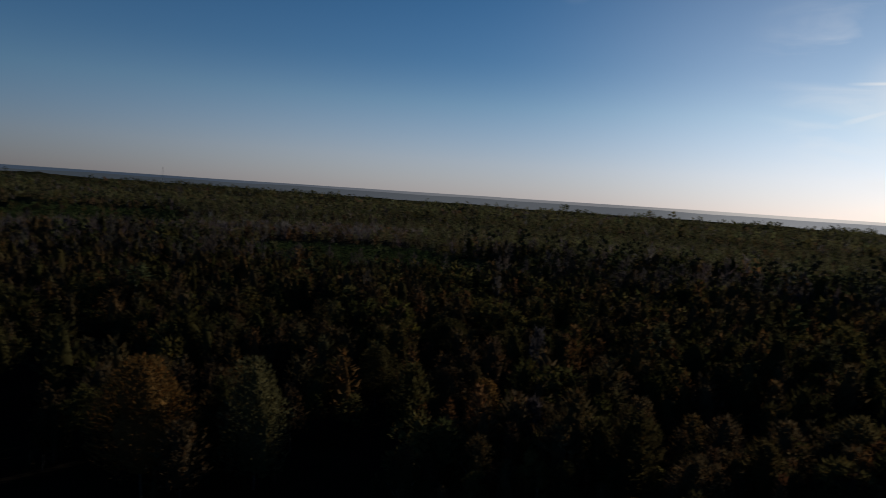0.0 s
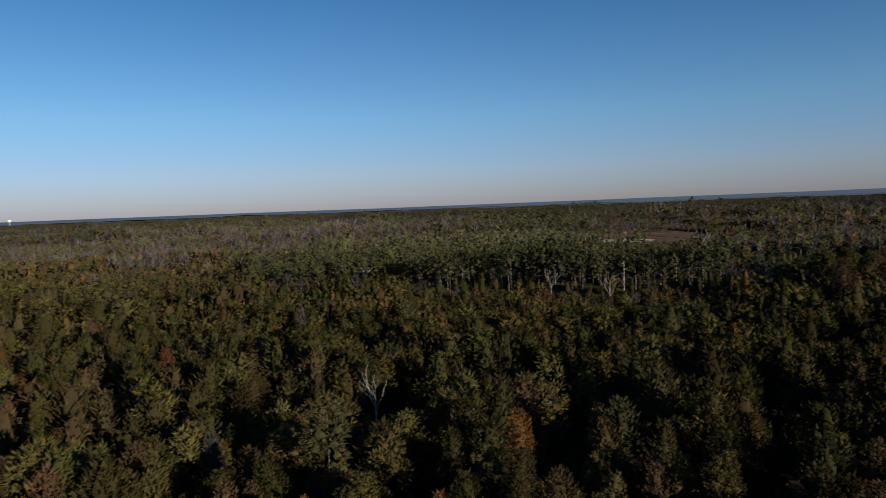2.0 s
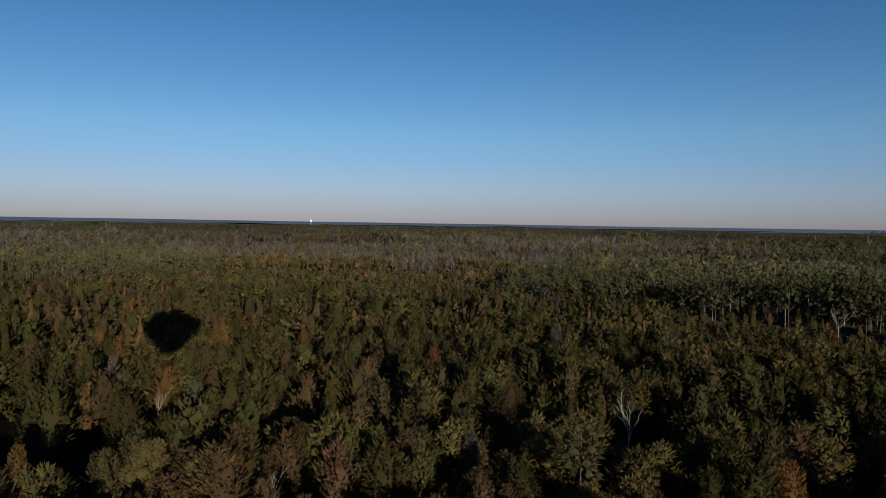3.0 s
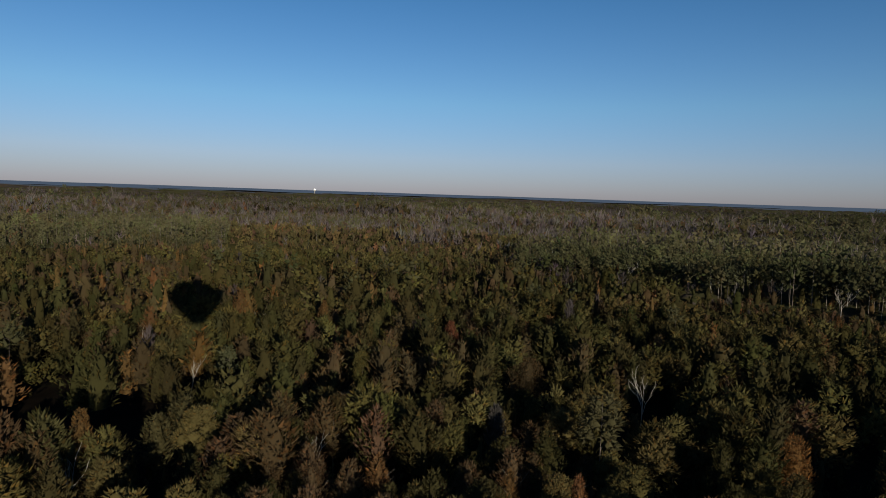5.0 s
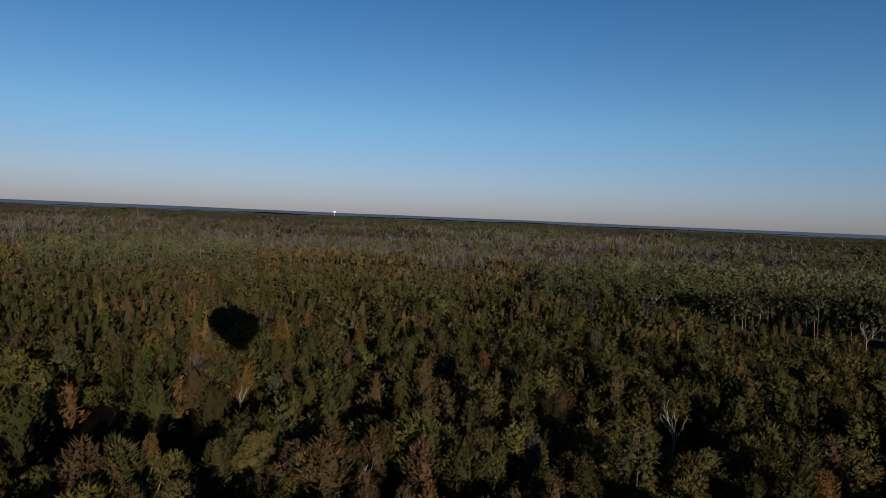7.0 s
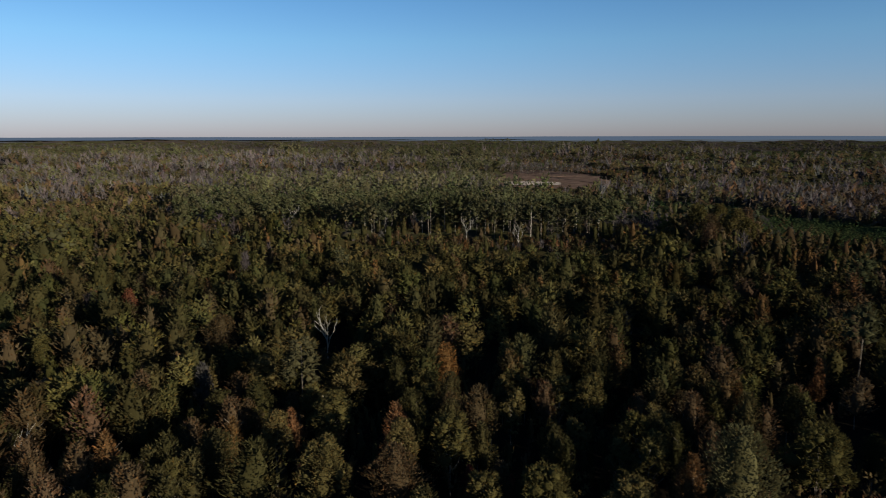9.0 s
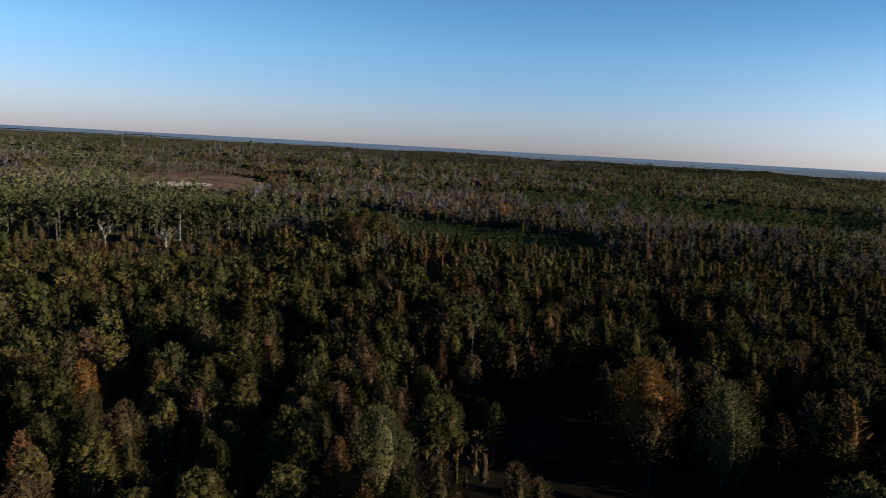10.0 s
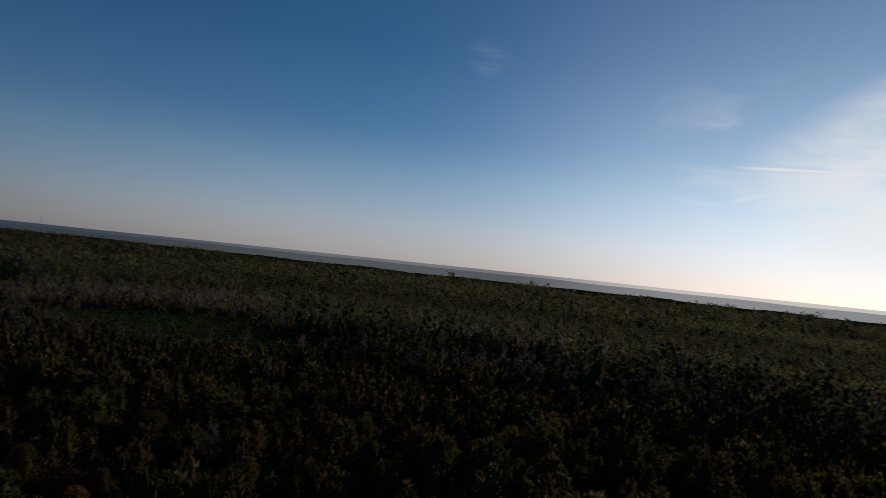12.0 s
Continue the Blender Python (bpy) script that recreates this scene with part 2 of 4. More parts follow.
def box(bm, cx, cy, cz, sx, sy, sz, bevel=0.0):
    made = bmesh.ops.create_cube(bm, size=1.0)["verts"]
    bmesh.ops.scale(bm, vec=(sx, sy, sz), verts=made)
    bmesh.ops.translate(bm, vec=(cx, cy, cz), verts=made)
    if bevel:
        edges = {e for v in made for e in v.link_edges}
        bmesh.ops.bevel(bm, geom=list(edges), offset=bevel, segments=1, affect="EDGES")


def tube(bm, a, b, ra, rb, sides=6):
    a, b = Vector(a), Vector(b)
    turn = (b - a).to_track_quat("Z", "Y").to_matrix().to_4x4()
    bmesh.ops.create_cone(bm, cap_ends=True, segments=sides, radius1=ra, radius2=rb, depth=(b - a).length,
                          matrix=Matrix.Translation((a + b) / 2) @ turn)


def tube_arrays(a, b, ra, rb, sides):
    """Quads of an open tapered tube."""
    a, b = np.asarray(a, float), np.asarray(b, float)
    w = (b - a) / np.linalg.norm(b - a)
    u = np.cross(w, (0.3, 0.9, 0.1))
    u /= np.linalg.norm(u)
    v = np.cross(w, u)
    ang = np.arange(sides) * 2 * math.pi / sides
    ring = np.cos(ang)[:, None] * u + np.sin(ang)[:, None] * v
    verts = np.vstack([a + ring * ra, b + ring * rb])
    i = np.arange(sides)
    j = (i + 1) % sides
    return verts, np.stack([i, j, j + sides, i + sides], 1)


# ---- the plan ----
# the stretch of the plan over which the balloon drifts
LINE_A, LINE_B = np.array((0.0, 0.0)), np.array((67.0, -9.0))


def from_line(xy):
    d = LINE_B - LINE_A
    s = np.clip(((xy - LINE_A) @ d) / (d @ d), 0, 1)
    return np.linalg.norm(xy - (LINE_A + s[:, None] * d), axis=1)


def inside(xy, poly):
    hit = np.zeros(len(xy), bool)
    for (x0, y0), (x1, y1) in zip(poly, poly[1:] + poly[:1]):
        cross = ((y0 > xy[:, 1]) != (y1 > xy[:, 1]))
        hit ^= cross & (xy[:, 0] < (x1 - x0) * (xy[:, 1] - y0) / ((y1 - y0) or 1e-9) + x0)
    return hit


def patchy(xy, size, seed):
    """Smooth noise from 0 to 1 over the plan."""
    rng = np.random.default_rng(seed)
    total = np.zeros(len(xy))
    for k in range(10):
        a = rng.uniform(0, 2 * math.pi)
        f = 2 * math.pi / (size * rng.uniform(0.6, 1.9))
        total += np.sin((xy[:, 0] * math.cos(a) + xy[:, 1] * math.sin(a)) * f + rng.uniform(0, 6.28))
    return np.clip(0.5 + total / 9.0, 0, 1)


def banded(xy, size, seed):
    """Noise for stands of wood, in bands drawn out round the plan's middle."""
    r = np.hypot(xy[:, 0], xy[:, 1])
    return patchy(np.stack([r, np.arctan2(-xy[:, 0], xy[:, 1]) * r * 0.28], 1), size, seed)


def rise(xy):
    """The land climbs gently beyond 2.4 km, west and south, with low swells on it."""
    r = np.hypot(xy[:, 0], xy[:, 1])
    az = np.degrees(np.arctan2(-xy[:, 0], xy[:, 1]))
    share = np.interp(az, (-180, -170, -140, 0, 25, 65, 85, 108, 180), (1, 1, 0, 0, 0.5, 0.85, 0.9, 1, 1))
    swell = np.clip((r - 2400) / 600, 0, 1) * 13 * (patchy(xy, 520, 91) - 0.3)
    return np.clip((r - 2400) / 2560, 0, 1.1) * 52 * share + np.clip(swell, 0, 9)


PINE_FIELD = [(-520, 275), (-454, 326), (-378, 364), (-322, 345), (-284, 288), (-331, 232), (-407, 208)]
GRASS_FIELD = [(-235, 570), (-189, 640), (-80, 645), (20, 530), (90, 503), (40, 470), (-56, 430), (-150, 440), (-200, 500)]
CLEARING = [(-640, 78), (-760, 64), (-1110, 82), (-1450, 150), (-1410, 320), (-1150, 375), (-890, 325), (-780, 185), (-650, 150)]
STRAW_STRIP = [(40, 470), (130, 462), (260, 520), (400, 640), (390, 672), (150, 548)]
PINE_FRONT = [(-420, -60), (-412, 0), (-396, 45), (-405, 75), (-392, 108), (-345, 100), (-352, 50), (-362, 0), (-375, -65)]
GLADES = [
    [(-60, 72), (-34, 84), (-48, 103), (-20, 112), (20, 108), (44, 98), (40, 62), (-20, 54)],
    [(-97, 92), (-112, 140), (-60, 100), (-34, 84), (-60, 72)],
    [(-100, 82), (-118, 104), (-108, 138), (-74, 122), (-50, 114), (-24, 162), (-2, 148), (-30, 84), (-50, 46), (-64, 76), (-80, 80)],
    [(-118, 150), (-134, 197), (-160, 235), (-121, 216), (-102, 180)],
    [(-66, -181), (-92, -161), (-78, -128), (-62, -116), (-50, -147)],
    [(-80, -204), (-110, -192), (-100, -150), (-82, -132), (-68, -150), (-82, -172)],
]
PINE_FORE = [(-375, -65), (-362, 0), (-352, 50), (-345, 100), (-285, 90), (-290, 20), (-310, -60)]
OAK_GROUP = [(-342, 148), (-338, 180), (-385, 202), (-422, 172), (-402, 138)]
TALL_PINES = [(-422, -62), (-414, 0), (-398, 45), (-407, 75), (-394, 110), (-450, 130), (-600, 100), (-700, -20), (-650, -150), (-500, -130)]
PINE_STAND = [(-290, -600), (-460, -930), (-620, -880), (-650, -700), (-455, -500), (-370, -545)]
RED_BELT = [(-530, 285), (-462, 340), (-470, 440), (-560, 490), (-760, 480), (-770, 290)]
BROWN_BELT = [(-470, 340), (-378, 372), (-320, 352), (-272, 310), (-190, 420), (-120, 360), (-110, 425), (-200, 480), (-330, 490), (-470, 440)]
FAR_PINE_FIELD = [(-929, 664), (-814, 953), (-502, 1027), (-331, 714), (-443, 589), (-610, 472)]
TALL_BELT = [(-570, 462), (-430, 572), (-320, 700), (-150, 880), (-80, 760), (-125, 690), (-262, 585), (-330, 480), (-430, 420)]
GREY_BELT = [(-573, -1074), (-740, -670), (-932, -494), (-1048, -258), (-977, -22), (-1871, -41), (-2002, -489), (-1794, -944), (-1580, -1413), (-1069, -1979)]
LIME_PATCH = [(-490, -560), (-497, -441), (-468, -274), (-248, -168), (-284, -266), (-306, -343)]
RUST_PATCH = [(-145, -270), (-187, -323), (-319, -463), (-352, -422), (-217, -280)]
PINE_MIX = [(-395, -174), (-684, -295), (-827, -139), (-745, 31), (-492, -50)]

KINDS = ("green", "lime", "brown", "rust", "grey", "pine", "young_pine")
# grey, and slightly pine, are cooled: haze of the far woods put into colour
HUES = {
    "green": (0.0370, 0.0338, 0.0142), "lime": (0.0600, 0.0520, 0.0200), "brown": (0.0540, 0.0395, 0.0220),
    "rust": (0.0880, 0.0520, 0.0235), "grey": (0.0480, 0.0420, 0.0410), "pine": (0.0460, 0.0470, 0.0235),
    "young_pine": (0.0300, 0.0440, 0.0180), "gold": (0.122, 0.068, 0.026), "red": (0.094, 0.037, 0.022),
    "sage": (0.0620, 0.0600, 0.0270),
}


def choose_kind(xy, rng):
    """The kind of tree that grows at each place of the plan."""
    n = len(xy)
    az = np.degrees(np.arctan2(-xy[:, 0], xy[:, 1]))
    r = np.hypot(xy[:, 0], xy[:, 1])
    w = np.tile(np.array((0.63, 0.19, 0.12, 0.036, 0.006, 0.014, 0.0)), (n, 1))
    ragged_az = np.abs(az) + (patchy(xy, 90, 95) - 0.5) * 26
    west = ((az > 100) | (az < -100)) & (r + (patchy(xy, 110, 96) - 0.5) * 260 < np.interp(ragged_az, (100, 126), (430, 960)))
    w[west] = (0.45, 0.27, 0.22, 0.03, 0.010, 0.01, 0)
    w[west & (az > 122) & (r < 190)] = (0.52, 0.18, 0.27, 0.03, 0, 0, 0)
    front = (az > 66) & (az < 110) & (r < 300)
    w[front] = (0.50, 0.35, 0.10, 0.03, 0.006, 0.014, 0)
    north = (az < 66) & (r < 420)
    w[north] = (0.30, 0.16, 0.43, 0.10, 0.005, 0.005, 0)
    # far woods lean to grey and pine, whose colours carry the haze
    far = (r >= 420) & ~west
    w[far] = (0.14, 0.02, 0.08, 0.003, 0.30, 0.457, 0)
    w[r > 1500] = (0.10, 0.01, 0.04, 0.0, 0.45, 0.40, 0)
    block = far & (banded(xy, 300, 5) > 0.54)
    w[block] = (0.12, 0.01, 0.04, 0.0, 0.10, 0.73, 0)
    bare = far & (banded(xy, 340, 9) > 0.58)
    w[bare] = (0.08, 0.01, 0.16, 0.01, 0.58, 0.16, 0)
    # beyond the fields the land is planted in blocks: low young pines between belts of taller, half-bare trees
    stand = banded(xy, 360, 71)
    blocks = (r > 520) & (r < 2700) & (az < 84)
    w[blocks & (stand > 0.45)] = (0.05, 0, 0.05, 0, 0.04, 0.06, 0.80)
    w[blocks & (stand <= 0.45)] = (0.30, 0.03, 0.20, 0.01, 0.28, 0.18, 0)
    # towards the sun mostly evergreens, chosen for the dim, hazy backlit look
    sunny = (az < 42) & (r > 640)
    w[sunny] = (0.16, 0.0, 0.10, 0.0, 0.06, 0.50, 0.18)
    for poly, weights in (
        (PINE_MIX, (0.25, 0.05, 0.15, 0.02, 0.08, 0.45, 0)), (LIME_PATCH, (0.34, 0.52, 0.08, 0.02, 0.02, 0.02, 0)), (RUST_PATCH, (0.18, 0.18, 0.48, 0.10, 0.06, 0, 0)),
        (GREY_BELT, (0.15, 0.02, 0.17, 0.015, 0.485, 0.16, 0)), (RED_BELT, (0.04, 0.0, 0.56, 0.04, 0.36, 0.0, 0)),
        (BROWN_BELT, (0.12, 0.05, 0.40, 0.03, 0.38, 0.02, 0)), (PINE_STAND, (0.08, 0.04, 0.02, 0, 0.02, 0.84, 0)),
        (TALL_PINES, (0.08, 0.02, 0.06, 0.02, 0.08, 0.74, 0)), (OAK_GROUP, (0.1, 0.45, 0.45, 0, 0, 0, 0)), (PINE_FIELD, (0.03, 0, 0, 0, 0, 0, 0.97)), (GRASS_FIELD, (0.03, 0, 0, 0, 0, 0, 0.97)),
        (FAR_PINE_FIELD, (0.02, 0, 0.01, 0, 0, 0, 0.97)), (TALL_BELT, (0.10, 0.03, 0.45, 0.03, 0.37, 0.02, 0)),
    ):
        w[inside(xy, poly)] = weights
    w *= 0.45 + 1.1 * np.stack([patchy(xy, 55, 20 + k) for k in range(7)], 1)
    c = np.cumsum(w, 1)
    return (rng.random(n)[:, None] * c[:, -1:] > c).sum(1)


def scatter(rng, step, lo, hi, az_lo=-62.0, az_hi=172.0, jitter=0.42):
    """Jittered places between two distances from the stretch, in the arc of the plan that is overlooked."""
    m = int(2 * (hi + 80) / step)
    g = (np.stack(np.meshgrid(np.arange(m), np.arange(m)), -1).reshape(-1, 2) - m / 2) * step
    g[:, 0] += 33
    g += rng.uniform(-jitter, jitter, g.shape) * step
    d = from_line(g)
    az = np.degrees(np.arctan2(-(g[:, 0] - 33), g[:, 1] + 4))
    az = np.where(az < -100, az + 360, az)
    keep = (d >= lo) & (d < hi) & (az > az_lo) & (az < az_hi)
    g = g[keep]
    for poly in [GRASS_FIELD, CLEARING, STRAW_STRIP, PINE_FRONT] + GLADES:
        edge = np.stack([patchy(g, 22, 51), patchy(g, 22, 52)], 1) * 26 - 13
        g = g[~inside(g + edge, poly)]
    return g


# ---- tree shapes ----
def profile(kind, u):
    """Crown radius, from its foot (0) to its top (1)."""
    if kind == "pine":
        return np.sin(np.pi * np.clip(u * 0.80 + 0.14, 0, 1)) ** 0.7
    if kind == "young_pine":
        return (1.04 - u) ** 0.9
    if kind == "lime":
        return np.sin(np.pi * np.clip(u * 0.74 + 0.20, 0, 1)) ** 0.6
    if kind in ("rust", "red"):
        return np.where(u < 0.28, 0.7 + 0.3 * u / 0.28, np.clip((1.04 - u) / 0.76, 0, 1) ** 0.8)
    return np.where(u < 0.35, 0.72 + 0.28 * u / 0.35, np.clip((1.03 - u) / 0.68, 0, 1) ** 0.55)


CROWN = {  # foot of the crown and crown radius as shares of the height, share of leaf tufts, size of the inner boughs
    "green": (0.30, 0.228, 1.0, 0.80), "lime": (0.34, 0.27, 1.0, 0.62), "brown": (0.28, 0.235, 0.9, 0.74), "rust": (0.22, 0.175, 0.95, 0.82),
    "grey": (0.26, 0.18, 1.2, 0.0), "pine": (0.50, 0.165, 1.0, 0.70), "young_pine": (0.04, 0.24, 1.0, 0.75),
    "sage": (0.18, 0.20, 1.0, 0.80), "gold": (0.20, 0.21, 1.0, 0.82), "red": (0.15, 0.20, 1.0, 0.82),
}
HEIGHT = {"green": 16.0, "lime": 15.5, "brown": 15.5, "rust": 16.0, "grey": 17.0, "pine": 21.5, "young_pine": 6.5, "gold": 16.0, "red": 16.0, "sage": 16.0}
SQUASH = {"pine": 0.85, "lime": 0.9}


def unit(v):
    return v / (np.linalg.norm(v, axis=1, keepdims=True) + 1e-6)


OCTA_V = np.array(((1, 0, 0), (0, 1, 0), (-1, 0, 0), (0, -1, 0), (0, 0, 1), (0, 0, -1)), float)
OCTA_F = np.array(((0, 1, 4), (1, 2, 4), (2, 3, 4), (3, 0, 4), (1, 0, 5), (2, 1, 5), (3, 2, 5), (0, 3, 5)))


def rounded():
    """The octahedron cut once: 18 corners, 32 faces."""
    verts, faces, known = [tuple(v) for v in OCTA_V], [], {}

    def middle(i, j):
        key = (min(i, j), max(i, j))
        if key not in known:
            m = np.array(verts[i]) + np.array(verts[j])
            known[key] = len(verts)
            verts.append(tuple(m / np.linalg.norm(m)))
        return known[key]

    for i, j, k in OCTA_F:
        ij, jk, ki = middle(i, j), middle(j, k), middle(k, i)
        faces += [(i, ij, ki), (ij, j, jk), (ki, jk, k), (ij, jk, ki)]
    return np.array(verts), np.array(faces)


ROUND_V, ROUND_F = rounded()

def boughs(rng, mid, radii, fine):
    """Uneven solid lumps at mid, with three radii each."""
    bv, bf = (ROUND_V, ROUND_F) if fine else (OCTA_V, OCTA_F)
    n, k = len(mid), len(bv)
    turn = rng.uniform(0, 6.283, n)
    co, si = np.cos(turn)[:, None], np.sin(turn)[:, None]
    x, y = bv[None, :, 0] * co - bv[None, :, 1] * si, bv[None, :, 0] * si + bv[None, :, 1] * co
    shape = np.stack([x, y, np.broadcast_to(bv[None, :, 2], x.shape)], -1) * rng.uniform(0.72, 1.22, (n, k, 1))
    v = mid[:, None] + shape * radii[:, None]
    return v.reshape(-1, 3), (bf[None] + (np.arange(n) * k)[:, None, None]).reshape(-1, 3)


def tufts(rng, root, axis, length, width, blades, spread, kite, face=None):
    """Upright sprigs of leaves: blades fanned round the axis of each sprig."""
    n = len(root)
    u = unit(np.cross(axis, np.array((0.31, 0.89, 0.12)) + rng.normal(0, 0.2, (n, 3))))
    w = np.cross(axis, u)
    first = rng.uniform(0, 6.283, n)
    if face is not None:
        first = np.arctan2((face * w).sum(1), (face * u).sum(1)) + rng.normal(0, 0.45, n)
    V = []
    for b in range(blades):
        a = (first + 6.283 * b / blades + rng.normal(0, 0.3, n))[:, None]
        side = np.cos(a) * u + np.sin(a) * w
        across = np.cross(axis, side)
        way = unit(axis + side * spread * rng.uniform(0.5, 1.5, (n, 1)))
        l = length[:, None] * rng.uniform(0.7, 1.2, (n, 1))
        h = width[:, None] * rng.uniform(0.35, 0.65, (n, 1))
        foot = root + side * width[:, None] * 0.15
        if kite:
            m = foot + way * l * 0.42 + side * l * 0.10
            V.append(np.stack([foot, m - across * h, foot + way * l, foot, foot + way * l, m + across * h], 1))
        else:
            V.append(np.stack([foot - across * h, foot + across * h, foot + way * l], 1))
    v = np.stack(V, 1).reshape(-1, 3)
    return v, np.arange(len(v)).reshape(-1, 3)


CLUMP_SHADE = 0.72  # the shade between a clump's leaves, put into its colour
EGG = ("green", "sage", "brown", "rust", "gold", "red", "young_pine")


def egg_crown(rng, kind, height, count, size, blades, kite, rings, sides, broad):
    """A compact crown: a solid uneven middle, thickly set with upright sprigs that swell into tufts and hollows."""
    foot, radius, share, core = CROWN[kind]
    radius, foot = radius * broad * rng.uniform(0.88, 1.14), foot + rng.uniform(-0.05, 0.07) * (foot > 0.1)
    big_r, span = radius * height, height * (1 - foot)
    hue = np.array(HUES[kind])
    count = max(3, int(count * share))
    core *= 0.55 if count > 450 else 0.66
    lean = rng.normal(0, 0.16, 2) * big_r
    waves = [(rng.integers(1, 6), rng.uniform(3, 15), rng.uniform(0, 6.283), rng.uniform(0, 6.283)) for _ in range(6)]

    def swell(a, u):
        return 1 + 0.15 * sum(np.sin(k * a + p) * np.sin(m * u + q) for k, m, p, q in waves)

    def spot(a, u, share_r):
        r = profile(kind, u) * big_r * swell(a, u) * share_r
        return np.stack([np.cos(a) * r + lean[0] * u, np.sin(a) * r + lean[1] * u, height * foot + span * u * 0.97], 1)

    ring_u = np.linspace(0.0, 0.86, rings)
    a = (np.arange(sides) * 6.283 / sides)[None] + rng.uniform(0, 6.283) + rng.uniform(-0.25, 0.25, (rings, sides))
    u = ring_u[:, None] + rng.uniform(-0.04, 0.04, (rings, sides))
    cv = np.vstack([spot(a.ravel(), u.ravel().clip(0, 1), core * rng.uniform(0.75, 1.18, rings * sides)),
                    spot(np.zeros(1), np.full(1, 0.95), 0.0)])
    i, j = np.meshgrid(np.arange(rings - 1), np.arange(sides), indexing="ij")
    p, q = (i * sides + j).ravel(), (i * sides + (j + 1) % sides).ravel()
    k = np.arange(sides)
    top = np.stack([(rings - 1) * sides + k, (rings - 1) * sides + (k + 1) % sides, np.full(sides, rings * sides)], 1)
    cf = np.vstack([np.stack([p, q, q + sides], 1), np.stack([p, q + sides, p + sides], 1), top])
    ct = np.tile(hue, (len(cv), 1)) * rng.uniform(0.85, 1.1, (len(cv), 1))
    # sprigs, evenly over the surface
    tu = rng.random(int(count * 2.2))
    tu = tu[rng.random(len(tu)) < 0.25 + 0.75 * profile(kind, tu)][:count]
    count = len(tu)
    ta = rng.uniform(0, 6.283, count)
    root = spot(ta, tu, core * 0.85 + (1.02 - core * 0.85) * rng.random(count) ** 0.7)
    slope = (profile(kind, np.clip(tu - 0.05, 0, 1)) - profile(kind, np.clip(tu + 0.05, 0, 1))) * big_r / (0.1 * span)
    way = unit(np.stack([np.cos(ta), np.sin(ta), np.clip(slope, -0.3, 2.5)], 1) + rng.normal(0, 0.25, (count, 3)))
    axis = unit(way * 0.55 + np.array((0, 0, 0.35 if kind == "young_pine" else 1.1)) + rng.normal(0, 0.2, (count, 3)))
    v, f = tufts(rng, root, axis, size * rng.uniform(0.75, 1.6, count), size * rng.uniform(0.42, 0.66, count), blades, 0.42, kite, way)
    tint = hue * (rng.uniform(0.62, 1.42, count) * (0.9 + 0.2 * np.sin(3 * ta + 7 * tu)))[:, None]
    warm = rng.random(count) < {"green": 0.10, "brown": 0.3, "rust": 0.25, "gold": 0.3}.get(kind, 0.05)
    tint[warm] *= np.array((1.25, 1.0, 0.82))
    return np.vstack([cv, v]), np.vstack([cf, f + len(cv)]), np.vstack([ct, np.repeat(tint, len(v) // count, 0)])


